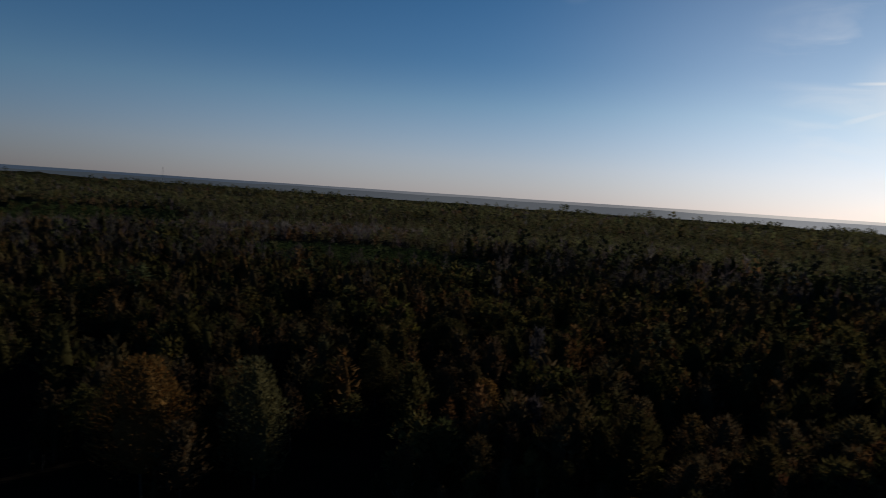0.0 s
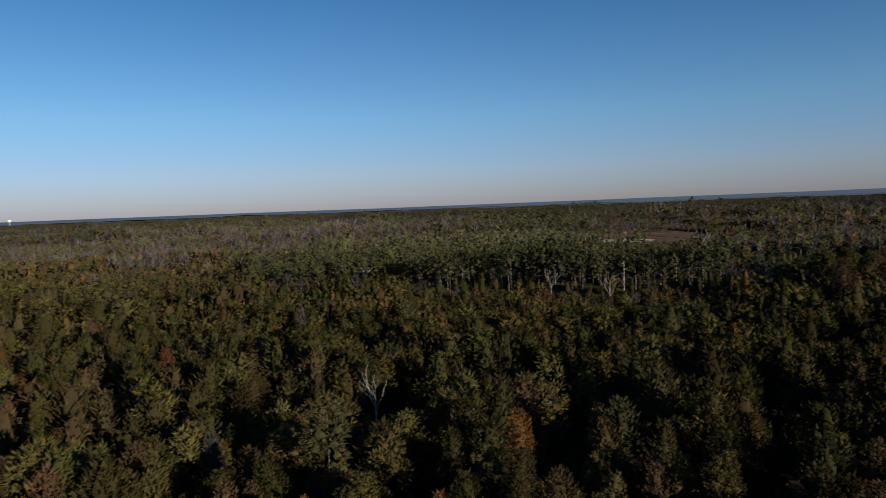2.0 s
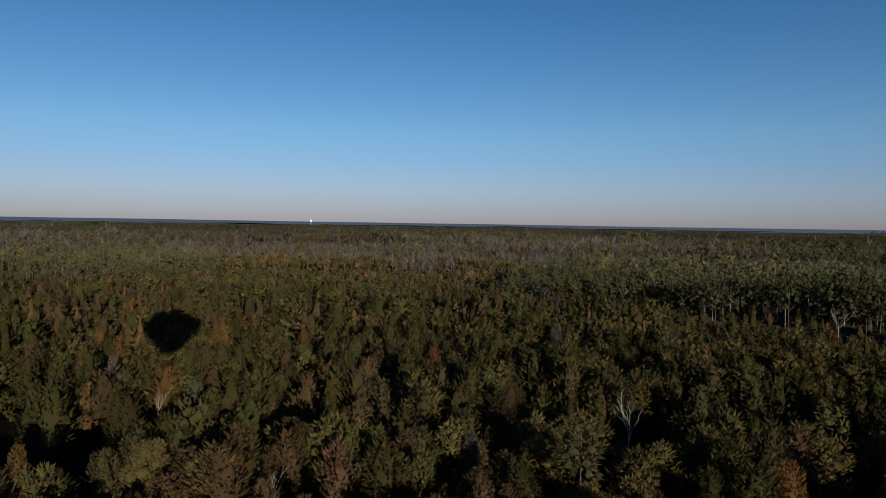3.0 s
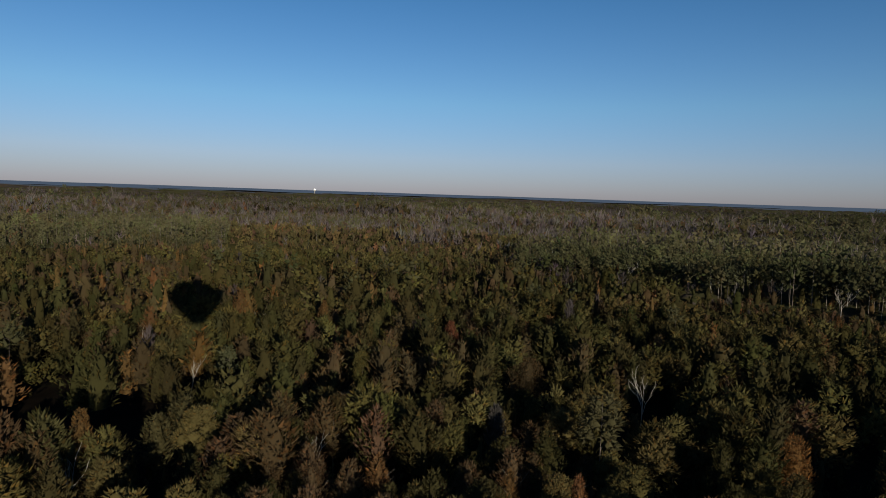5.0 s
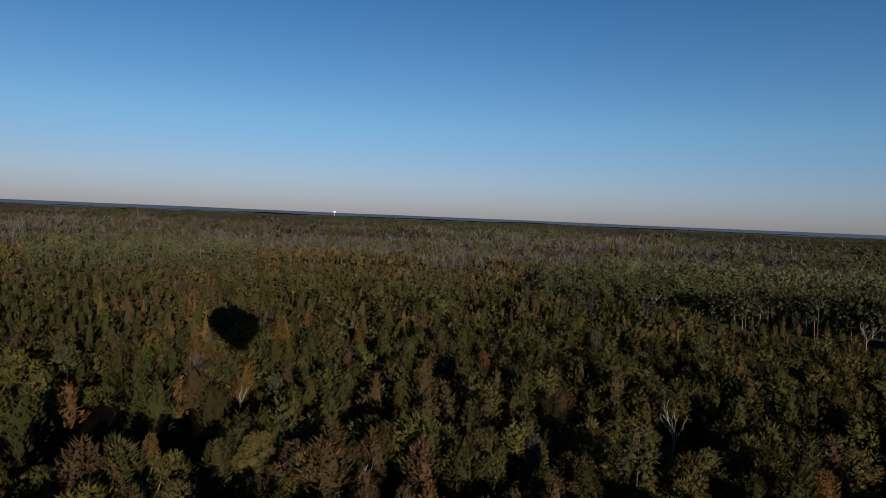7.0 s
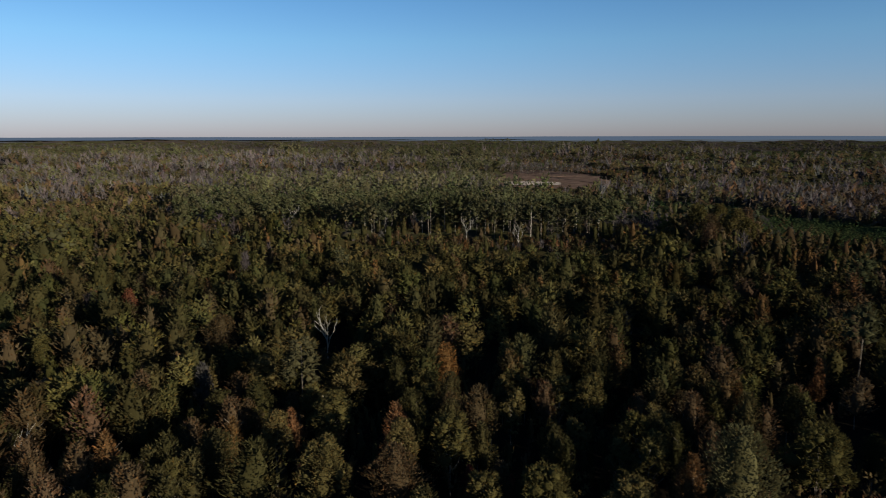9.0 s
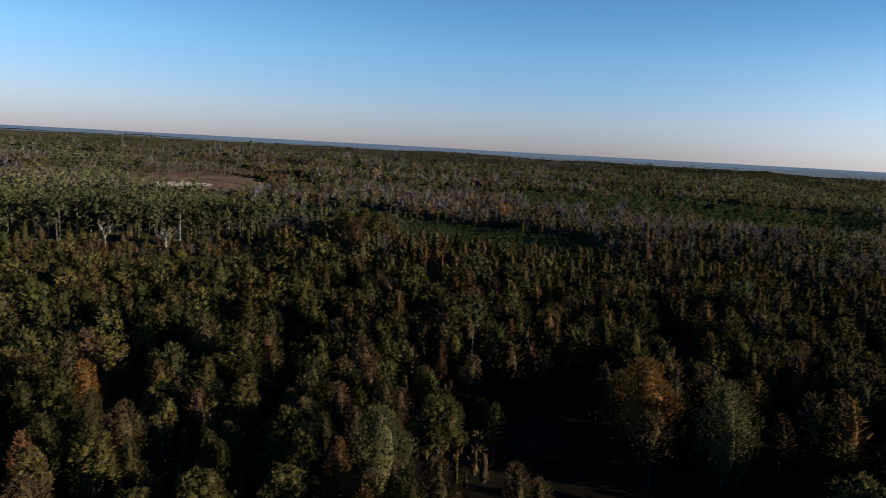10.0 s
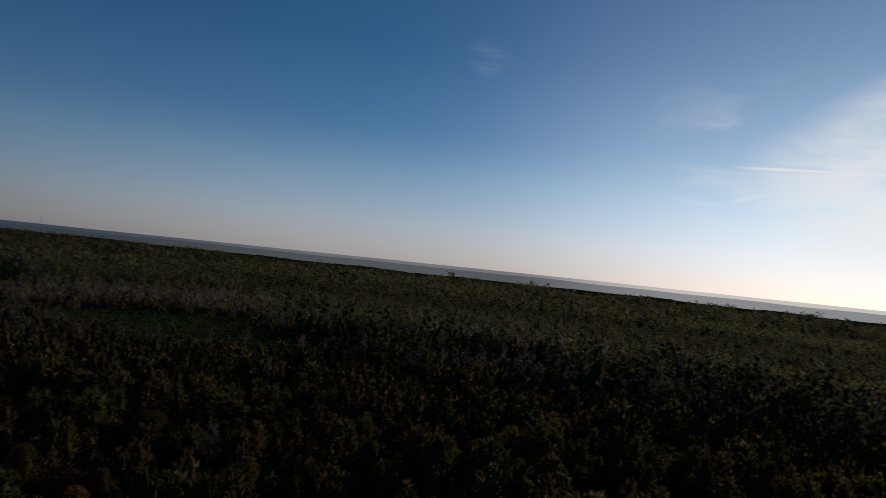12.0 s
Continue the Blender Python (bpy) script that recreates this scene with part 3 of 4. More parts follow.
def crown_leaves(rng, kind, height, count, size, blades, kite, lumps, fine, broad=1.0):
    """A crown of uneven boughs, set all over with upright sprigs of leaves. Gives verts, faces and tints."""
    if kind in EGG and lumps > 3:
        rings, sides = (6, 9) if fine else (5, 7) if lumps > 6 else (4, 5)
        return egg_crown(rng, kind, height, count, size, blades, kite, rings, sides, broad)
    foot, radius, share, core = CROWN[kind]
    radius, foot = radius * broad * rng.uniform(0.88, 1.14), foot + rng.uniform(-0.05, 0.07) * (foot > 0.1)
    big_r, span = radius * height, height * (1 - foot)
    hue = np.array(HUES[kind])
    count = max(3, int(count * share))
    if kind == "grey":
        # bare crown: fans of upright twigs along the stem
        u = rng.random(count) ** 0.8
        a = rng.uniform(0, 6.283, count)
        off = profile("green", u) * big_r * rng.uniform(0.1, 0.8, count)
        root = np.stack([np.cos(a) * off, np.sin(a) * off, height * foot + span * u * 0.85], 1)
        axis = unit(np.stack([np.cos(a) * 0.4, np.sin(a) * 0.4, np.ones(count)], 1) + rng.normal(0, 0.15, (count, 3)))
        v, f = tufts(rng, root, axis, size * rng.uniform(1.2, 2.2, count), np.full(count, size * 0.34), blades, 0.3, False)
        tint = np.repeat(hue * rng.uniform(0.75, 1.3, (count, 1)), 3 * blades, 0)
        return v, f, tint
    if lumps < 4:
        # a slender tree far off: long upright sprigs set round the stem
        low = 0.52 if kind == "pine" else 0.03 if kind == "young_pine" else 0.20
        u = (np.arange(count) + rng.random(count)) / count
        a = np.arange(count) * 2.39996 + rng.uniform(0, 6.283)
        r = profile(kind, u) * big_r
        root = np.stack([np.cos(a) * r * 0.45, np.sin(a) * r * 0.45, height * (low + (0.90 - low) * u)], 1)
        axis = unit(np.stack([np.cos(a), np.sin(a), np.full(count, 0.8 if kind == "pine" else 1.2)], 1) + rng.normal(0, 0.2, (count, 3)))
        size *= 0.68 if kind in ("pine", "young_pine") else 1.0
        v, f = tufts(rng, root, axis, size * rng.uniform(0.8, 1.4, count), size * rng.uniform(0.7, 1.0, count), 1, 0.2, False)
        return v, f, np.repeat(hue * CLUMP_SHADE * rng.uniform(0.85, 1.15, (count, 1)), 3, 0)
    k = np.arange(lumps)
    u = ((k + 0.5 + rng.uniform(-0.35, 0.35, lumps)) / lumps) ** 0.8
    ang = k * 2.39996 + rng.uniform(0, 6.283) + rng.uniform(-0.4, 0.4, lumps)
    lean = rng.normal(0, 0.16, 2) * big_r
    wide = profile(kind, u)
    off = wide * big_r * rng.uniform(0.34, 0.66, lumps)
    mid = np.stack([np.cos(ang) * off + lean[0] * u, np.sin(ang) * off + lean[1] * u, height * foot + span * (0.05 + u * 0.84)], 1)
    lump_r = big_r * (0.26 + 0.28 * wide) * rng.uniform(0.8, 1.2, lumps) * (6.0 / max(6.0, lumps)) ** 0.28
    squash = np.array((1, 1, SQUASH[kind]))
    tone = rng.uniform(0.86, 1.14, lumps)
    V, F, T = [], [], []
    cv, cf = boughs(rng, mid, lump_r[:, None] * squash * core, fine)
    V.append(cv)
    F.append(cf)
    T.append(np.repeat(hue * tone[:, None], len(cv) // lumps, 0))
    pick = rng.choice(lumps, count, p=lump_r ** 2 / (lump_r ** 2).sum())
    outward = unit(np.stack([np.cos(ang), np.sin(ang), 0.3 + 0.9 * u], 1))
    way = unit(unit(rng.normal(0, 1, (count, 3))) + outward[pick] * 0.85)
    root = mid[pick] + way * squash * (lump_r[pick] * rng.uniform(0.66, 1.0, count))[:, None]
    up = 0.45 if kind == "pine" else 0.7
    axis = unit(way * 0.75 + np.array((0, 0, up)) + rng.normal(0, 0.22, (count, 3)))
    length = size * rng.uniform(0.75, 1.5, count)
    v, f = tufts(rng, root, axis, length, size * rng.uniform(0.42, 0.66, count), blades, 0.42, kite, way)
    tint = hue * (tone[pick] * rng.uniform(0.66, 1.4, count))[:, None]
    warm = rng.random(count) < (0.15 if kind == "lime" else 0.05)
    tint[warm] *= np.array((1.25, 1.0, 0.82))
    V.append(v)
    F.append(f + len(cv))
    T.append(np.repeat(tint, len(v) // count, 0))
    return np.vstack(V), np.vstack(F), np.vstack(T)


def trunk_quads(rng, kind, height, sides, limbs, apart=False):
    """A tapered, slightly leaning trunk with limbs."""
    top = height * {"pine": 0.93, "grey": 0.95}.get(kind, 0.8)
    r0 = height * (0.0082 if kind == "pine" else 0.0078)
    lean = rng.normal(0, 0.02, 2) * height
    points = [np.array((0, 0, -0.3)), np.array((lean[0] * 0.6, lean[1] * 0.6, top * 0.5)), np.array((lean[0], lean[1], top))]
    pieces = [(points[0], points[1], r0, r0 * 0.7), (points[1], points[2], r0 * 0.7, r0 * 0.2)]
    foot = CROWN[kind][0]
    for k in range(limbs):
        broad = kind in ("lime", "brown")
        u = (max(foot, 0.3) + (0.9 - max(foot, 0.3)) * (k + rng.random()) / limbs) * (0.72 if broad else 1.0)
        z = height * u * 0.92
        a = rng.uniform(0, 6.283)
        reach = CROWN[kind][1] * height * rng.uniform(0.7, 1.15) * (1.2 - 0.7 * u) * (0.8 if broad else 0.9)
        s = np.array((lean[0] * u, lean[1] * u, z))
        e = s + np.array((math.cos(a) * reach, math.sin(a) * reach, reach * (rng.uniform(0.8, 1.6) if broad else rng.uniform(0.35, 1.0))))
        m = (s + e) / 2 + rng.normal(0, 0.1, 3) * reach
        thick = r0 * (0.62 if kind in ("lime", "brown") else 0.4)
        pieces += [(s, m, thick, thick * 0.7), (m, e, thick * 0.7, thick * 0.2)]
    if apart:
        return [join_tubes(pieces[:2], sides)] + [join_tubes(pieces[k:k + 2], sides) for k in range(2, len(pieces), 2)]
    return join_tubes(pieces, sides)


def join_tubes(pieces, sides):
    verts, faces, base = [], [], 0
    for a, b, ra, rb in pieces:
        v, f = tube_arrays(a, b, ra, rb, sides)
        verts.append(v)
        faces.append(f + base)
        base += len(v)
    return np.vstack(verts), np.vstack(faces)


# ---- ground, haze sheet and distance ----
def sheet(name, poly, mat, z, label, step=14.0, rough=0.25, ragged=3.0):
    """A ground patch with an uneven edge and surface."""
    bm = bmesh.new()
    rng = random.Random(name)
    ring = []
    for (x0, y0), (x1, y1) in zip(poly, poly[1:] + poly[:1]):
        n = max(2, int(math.hypot(x1 - x0, y1 - y0) / step))
        for k in range(n):
            ring.append((x0 + (x1 - x0) * k / n + rng.uniform(-ragged, ragged), y0 + (y1 - y0) * k / n + rng.uniform(-ragged, ragged)))
    cx, cy = sum(p[0] for p in ring) / len(ring), sum(p[1] for p in ring) / len(ring)
    rows = [[bm.verts.new((cx + (x - cx) * s, cy + (y - cy) * s, z + (rng.uniform(-rough, rough) if s < 1 else -0.15))) for x, y in ring]
            for s in (1.0, 0.8, 0.6, 0.4, 0.2)]
    middle = bm.verts.new((cx, cy, z))
    n = len(ring)
    for a, b in zip(rows, rows[1:]):
        for k in range(n):
            bm.faces.new((a[k], a[(k + 1) % n], b[(k + 1) % n], b[k]))
    for k in range(n):
        bm.faces.new((rows[-1][k], rows[-1][(k + 1) % n], middle))
    bmesh.ops.recalc_face_normals(bm, faces=bm.faces)
    return tagged(part(name, bm, mat), label, "ground", kind="structure")


def polar_grid(r_list, n, height):
    ang = np.arange(n) * 2 * math.pi / n
    verts = np.array([(-math.sin(a) * r, math.cos(a) * r, height(a, r)) for r in r_list for a in ang])
    faces = [(i * n + j, i * n + (j + 1) % n, (i + 1) * n + (j + 1) % n, (i + 1) * n + j)
             for i in range(len(r_list) - 1) for j in range(n)]
    return verts, np.array(faces)


def wave(a, seed, amount):
    return amount * sum(math.sin(a * k + seed * k * 1.7) / k ** 0.6 for k in (2, 3, 5, 9, 14, 23, 41, 67))


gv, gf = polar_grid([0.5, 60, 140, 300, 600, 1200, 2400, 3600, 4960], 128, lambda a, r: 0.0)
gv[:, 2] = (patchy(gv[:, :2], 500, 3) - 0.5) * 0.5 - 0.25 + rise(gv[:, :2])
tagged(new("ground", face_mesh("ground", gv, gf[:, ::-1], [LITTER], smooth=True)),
       "leaf-littered forest floor to the horizon, coloured dark for tree shade", "ground", kind="structure")
sheet("clearing_ground", [(-905, 120), (-960, 84), (-1030, 98), (-1110, 82), (-1450, 150), (-1380, 240), (-1150, 290), (-900, 250), (-880, 200)], SOIL, 0.3, "bare reddish-brown soil of a logged clearing", 22, 0.4, 16.0)
sheet("sand_patch", [(-958, 104), (-952, 140), (-965, 176), (-1020, 184), (-1046, 140), (-1030, 98)], SAND, 0.8, "pale sandy track in the clearing", 9, 0.1)
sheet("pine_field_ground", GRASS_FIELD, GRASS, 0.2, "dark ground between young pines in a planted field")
sheet("straw_field", STRAW_STRIP, STRAW, 0.3, "strip of dry straw-coloured fallow field")
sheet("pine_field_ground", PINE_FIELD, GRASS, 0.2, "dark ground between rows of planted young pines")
# the lake is a glossy sheet added in place of a bright haze band
sheet("lake", [(1616, 2586), (1900, 2390), (2157, 2157), (2758, 2758), (2450, 3050), (2067, 3307)], HAZE_SHEET, 0.4,
      "glossy sheet far off below the sun, in place of bright haze", 60, 0.0)


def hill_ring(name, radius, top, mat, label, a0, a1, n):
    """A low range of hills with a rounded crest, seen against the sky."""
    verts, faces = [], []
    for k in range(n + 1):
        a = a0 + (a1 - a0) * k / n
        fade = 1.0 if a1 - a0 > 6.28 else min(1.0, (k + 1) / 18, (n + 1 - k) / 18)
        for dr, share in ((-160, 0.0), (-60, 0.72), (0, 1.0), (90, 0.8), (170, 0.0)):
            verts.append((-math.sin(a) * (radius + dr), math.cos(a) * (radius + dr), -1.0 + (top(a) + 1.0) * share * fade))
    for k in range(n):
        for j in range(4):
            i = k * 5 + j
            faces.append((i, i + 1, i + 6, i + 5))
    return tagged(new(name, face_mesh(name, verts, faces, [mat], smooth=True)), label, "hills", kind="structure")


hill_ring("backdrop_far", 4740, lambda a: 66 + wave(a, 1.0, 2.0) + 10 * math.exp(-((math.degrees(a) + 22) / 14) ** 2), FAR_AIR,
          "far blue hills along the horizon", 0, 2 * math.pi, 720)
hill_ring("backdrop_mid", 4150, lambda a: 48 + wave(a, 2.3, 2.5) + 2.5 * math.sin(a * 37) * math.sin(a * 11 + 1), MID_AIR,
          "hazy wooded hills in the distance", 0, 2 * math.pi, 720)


# ---- woods ----
def arrange(places, kinds, rng, leaves, size, blades, kite, lumps, fine, trunks, variants=4, tall=1.0, wide=1.0, stems=False):
    """Many trees as one set of arrays: verts, faces, tints and material numbers."""
    V, F, C, M = [], [], [], []
    base = 0
    for k, kind in enumerate(KINDS):
        for v in range(variants):
            sel = places[(kinds == k) & (np.arange(len(places)) % variants == v)]
            if not len(sel):
                continue
            h = HEIGHT[kind]
            cv, cf, ct = crown_leaves(rng, kind, h, leaves, size * (0.6 if kind == "young_pine" else 1), blades, kite, lumps, fine)
            cm = np.zeros(len(cf), int)
            if kind in trunks:
                tv, tf = trunk_quads(rng, kind, h, 3, trunks[kind])
                tf = np.vstack([tf[:, :3], tf[:, [0, 2, 3]]])
                cf = np.vstack([cf, tf + len(cv)])
                cm = np.append(cm, np.full(len(tf), 3 if stems and v % 5 == 0 else 2 if stems and v % 2 or kind == "pine" and v % 4 == 1 else 1))
                cv = np.vstack([cv, tv])
                ct = np.vstack([ct, np.full((len(tv), 3), 0.1)])
            n = len(sel)
            turn = rng.uniform(0, 2 * math.pi, n)
            s = rng.normal(1.0, 0.19, n).clip(0.55, 1.4) * tall * (0.84 + 0.32 * patchy(sel, 60, 14))
            away = np.hypot(sel[:, 0], sel[:, 1]) > 450
            s = np.where(away, s * np.where(banded(sel, 300, 15) > 0.52, 1.14, 0.8), s)
            s = np.where(np.hypot(sel[:, 0], sel[:, 1]) > 1700, s * (0.62 + 0.85 * patchy(sel, 190, 16)), s)
            belt = inside(sel, TALL_BELT) | inside(sel, RED_BELT) | inside(sel, BROWN_BELT)
            s = np.where(belt, np.maximum(s, 0.95 * tall) * 1.05, s)
            if kind == "pine":
                s = np.where(inside(sel, TALL_PINES) | inside(sel, PINE_MIX), s.clip(0.9, 1.4) * 1.28, s * 1.08)
            s = np.where(inside(sel, OAK_GROUP), 1.3, np.where(inside(sel, PINE_FORE), s * 0.62, s))
            w = s * rng.uniform(0.85, 1.2, n) * wide
            if kind == "young_pine":
                w = np.where(np.hypot(sel[:, 0], sel[:, 1]) > 600, w * 2.0, w)
            co, si = np.cos(turn) * w, np.sin(turn) * w
            x = cv[None, :, 0] * co[:, None] - cv[None, :, 1] * si[:, None] + sel[:, 0:1]
            y = cv[None, :, 0] * si[:, None] + cv[None, :, 1] * co[:, None] + sel[:, 1:2]
            z = cv[None, :, 2] * s[:, None] + rise(sel)[:, None]
            V.append(np.stack([x, y, z], -1).reshape(-1, 3))
            F.append((cf[None] + (np.arange(n) * len(cv))[:, None, None] + base).reshape(-1, 3))
            own = rng.uniform(0.75, 1.25, (n, 1, 1)) * np.array((1, 1, 1)) * (1 + rng.normal(0, 0.05, (n, 1, 3)))
            # tone differs by stand; past 450 m all is lightened, haze put into colour
            stand_tone = np.where(away, 0.92 + 0.85 * banded(sel, 420, 77), 1.0)
            C.append((ct[None] * own * stand_tone[:, None, None]).reshape(-1, 3))
            M.append(np.tile(cm, n))
            base += n * len(cv)
    return np.vstack(V), np.vstack(F), np.vstack(C), np.concatenate(M)


def woodland(name, label, places, seed, **how):
    rng = np.random.default_rng(seed)
    kinds = choose_kind(places, rng)
    v, f, c, m = arrange(places, kinds, rng, **how)
    ob = new(name, face_mesh(name, v, f, [LEAF, BARK, GREY_BARK], tint=c, index=m))
    return tagged(ob, label, "woodland", kind="stuff")


def canopy(name, label, radii, arc, seed, low, high):
    """The closed roof of the far woods: an uneven sheet at the height of the lower crowns."""
    own = np.random.default_rng(seed)
    n = int(radians(arc[1] - arc[0]) * radii[len(radii) // 2] / (radii[1] - radii[0]))
    ang = np.radians(np.linspace(arc[0], arc[1], n))
    r = np.asarray(radii)[:, None] + own.uniform(-0.4, 0.4, (len(radii), n)) * (radii[1] - radii[0])
    ang = ang[None] + own.uniform(-0.4, 0.4, r.shape) * (ang[1] - ang[0])
    xy = np.stack([33 - np.sin(ang) * r, np.cos(ang) * r - 4], -1).reshape(-1, 2)
    kinds = choose_kind(xy, own)
    z = own.uniform(low, high, len(xy)) * np.where(banded(xy, 300, 15) > 0.52, 1.1, 0.8)
    z = np.where(kinds == 6, 2.0 + own.uniform(0, 1.5, len(xy)), z)
    for poly in (GRASS_FIELD, CLEARING, STRAW_STRIP, PINE_FRONT, PINE_FIELD):
        z[inside(xy, poly)] = -1.5
    az = np.degrees(np.arctan2(-xy[:, 0], xy[:, 1]))
    z = np.where(az < 35, z * 0.5, z) + rise(xy)
    # shade inside the leafy roof is put into its tint
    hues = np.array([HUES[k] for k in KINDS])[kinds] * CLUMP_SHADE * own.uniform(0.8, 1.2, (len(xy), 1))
    i, j = np.meshgrid(np.arange(len(radii) - 1), np.arange(n - 1), indexing="ij")
    a = (i * n + j).ravel()
    f = np.vstack([np.stack([a, a + 1, a + n + 1], 1), np.stack([a, a + n + 1, a + n], 1)])
    v = np.column_stack([xy, z])
    return tagged(new(name, face_mesh(name, v, f, [LEAF], tint=hues)), label, "woodland", kind="stuff")


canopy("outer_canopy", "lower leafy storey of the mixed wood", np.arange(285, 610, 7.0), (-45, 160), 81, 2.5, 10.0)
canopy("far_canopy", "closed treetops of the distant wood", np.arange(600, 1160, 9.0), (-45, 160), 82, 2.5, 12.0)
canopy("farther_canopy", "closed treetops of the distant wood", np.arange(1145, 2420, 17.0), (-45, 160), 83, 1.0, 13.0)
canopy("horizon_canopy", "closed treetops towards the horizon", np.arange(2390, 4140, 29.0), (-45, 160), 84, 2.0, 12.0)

# single trees that stand out: kind, place, height, width
HERO_TREES = [
    ("gold", -61, 115, 26, 1.75), ("sage", -43, 123, 26, 1.3), ("rust", -133, 124.5, 17.5, 0.82), ("rust", -124, 93, 15, 0.82),
    ("rust", -63, 37, 18.5, 1.05), ("sage", -68, 47, 22, 1.75), ("lime", -71, 64, 19.5, 1.35), ("gold", -128, -5, 18.5, 1.15),
    ("brown", -69.5, 3.5, 14, 0.75), ("lime", -78, -14, 18.5, 0.69), ("red", -83.4, -61.5, 12, 0.9), ("red", -201, -122, 17, 1.2),
    ("rust", -205, -185, 18.5, 1.07), ("lime", -135.4, -116.5, 19, 0.62), ("lime", -76, -116, 18.5, 1.04), ("rust", -57, -129, 20.5, 0.98),
    ("lime", -106, 28.5, 18, 0.85), ("rust", -312, 8, 18, 0.90), ("rust", -244, 94, 18, 0.98), ("green", -123, 180, 17.5, 1.15),
]
MORE_TREES = [
    ("brown", 28, 179, 19, 0.92), ("gold", 0, 145, 19.5, 1.2), ("lime", 48, 326, 18.5, 0.77), ("brown", -52, 203, 17, 0.92),
    ("red", -79, -1, 8.5, 1.1), ("red", -76, 7, 8, 1.1), ("rust", -104, 63, 16, 0.66),
]
OAK_TREES = [
    ("brown", -352, 156, 27, 1.1), ("lime", -364, 174, 29, 1.0), ("brown", -380, 190, 28, 1.05), ("lime", -388, 162, 30, 1.05),
    ("lime", -344, 174, 26, 1.0), ("brown", -334, 146, 24, 1.0), ("lime", -404, 180, 28, 1.0),
]
EDGE_TREES = [
    ("green", -77.6, -51.6, 17, 1.49), ("lime", -72.0, -29.1, 17, 1.33), ("brown", -72.4, -15.0, 17, 1.44), ("lime", -95.3, -30.7, 17, 1.16),
    ("lime", -86.9, -41.0, 17, 0.79), ("lime", -122.3, -53.0, 17, 1.06), ("green", -108.5, -4.9, 17, 1.02), ("green", -89.2, 17.4, 13.5, 1.02),
    ("lime", -62.5, 12, 16, 1.25), ("green", -122.0, 33.5, 17, 1.22), ("brown", -162.2, -76.3, 17, 1.57), ("green", -99.7, 73.0, 17, 1.08),
    ("green", -81.5, 81.3, 13.5, 1.08), ("lime", -61.5, 25, 15, 1.2), ("brown", -102.4, 39.6, 13.5, 1.02), ("brown", -8.3, 161.8, 17, 2.01),
    ("brown", -1.9, 164.8, 17, 1.21), ("brown", -82.5, 204.6, 17, 1.63), ("green", -29.4, 176.0, 17, 1.74), ("green", -14.6, 227.0, 17, 2.2),
    ("green", 5.4, 212.8, 17, 2.05),
]
DEAD_TREES = [
    (-157, -41.6, 17.5), (-368, 42, 19), (-470, -118, 20), (-515, -197, 20), (-107.8, -231, 14), (-128.7, -201, 14.5), (-117, -166, 14), (-86, -125, 14),
    (-51, -123, 14.5), (-86, -93, 14), (-188.6, -206.7, 14.5), (-398, 12, 20), (-440, -22, 19)
]
hero_xy = np.array([(x, y) for _, x, y, _, _ in HERO_TREES + MORE_TREES + OAK_TREES + EDGE_TREES] + [(x, y) for x, y, _ in DEAD_TREES])
hero_room = np.array([1.5 * w if k in ("gold", "lime") else w for k, _, _, _, w in HERO_TREES + MORE_TREES + OAK_TREES + EDGE_TREES] + [1.5] + [0.8] * (len(DEAD_TREES) - 1))


def clear_of_heroes(xy, room=4.6):
    """Leave room round the single trees, and a glade on their sunny side."""
    away = xy[:, None] - hero_xy[None]
    d = np.linalg.norm(away, axis=2)
    sunward = np.array((math.sin(SUN_AZ), math.cos(SUN_AZ)))
    along, across = away @ sunward, np.abs(away @ np.array((sunward[1], -sunward[0])))
    glade = (along > 0) & (along < 13) & (across < 0.8 * room * hero_room)
    return xy[((d > room * hero_room) & ~glade).all(1)]


TREE_WORDS = {
    "green": ("broadleaf_tree", "green broadleaf tree with a tapering leafy crown"),
    "lime": ("broadleaf_tree", "yellow-green broadleaf tree with a rounded autumn crown"),
    "sage": ("broadleaf_tree", "pale sage-green broadleaf tree with a full crown"),
    "brown": ("autumn_tree", "brownish broadleaf tree with thinning autumn leaves"),
    "rust": ("autumn_tree", "rust-orange broadleaf tree in full autumn colour"),
    "gold": ("autumn_tree", "golden-orange broadleaf tree in full autumn colour"),
    "red": ("autumn_tree", "deep red small broadleaf tree in autumn colour"),
    "grey": ("bare_tree", "nearly leafless grey tree with pale branches"),
    "pine": ("pine_tree", "tall pine with a bare trunk and tufted dark crown"),
    "young_pine": ("young_pine", "small dark green planted pine"),
}
tree_meshes = {}


def tree_meshes_of(kind, variant, broad=1.0):
    """Trunk, crown and limb meshes, shared by all trees of that kind, variant and breadth."""
    if (kind, variant, broad) not in tree_meshes:
        rng = np.random.default_rng(1000 + variant * 17 + sum(map(ord, kind)))
        h, large = HEIGHT[kind], variant > 9
        cv, cf, ct = crown_leaves(rng, kind, h, int(2500 * max(1.0, broad)) if large else 1500, 0.48 if large else 0.55, 1, large, 20 if large else 13, True, broad)
        wood = [GREY_BARK if kind == "grey" or kind in ("lime", "brown") and not large else BARK]
        stem, *limbs = trunk_quads(rng, kind, h, 5, 8 if kind in ("grey", "lime", "brown") else 5, apart=True)
        tree_meshes[kind, variant, broad] = (face_mesh("trunk", *stem, wood, smooth=True), face_mesh("crown", cv, cf, [LEAF], tint=ct),
                                             [face_mesh("limb", *limb, wood, smooth=True) for limb in limbs])
    return tree_meshes[kind, variant, broad]


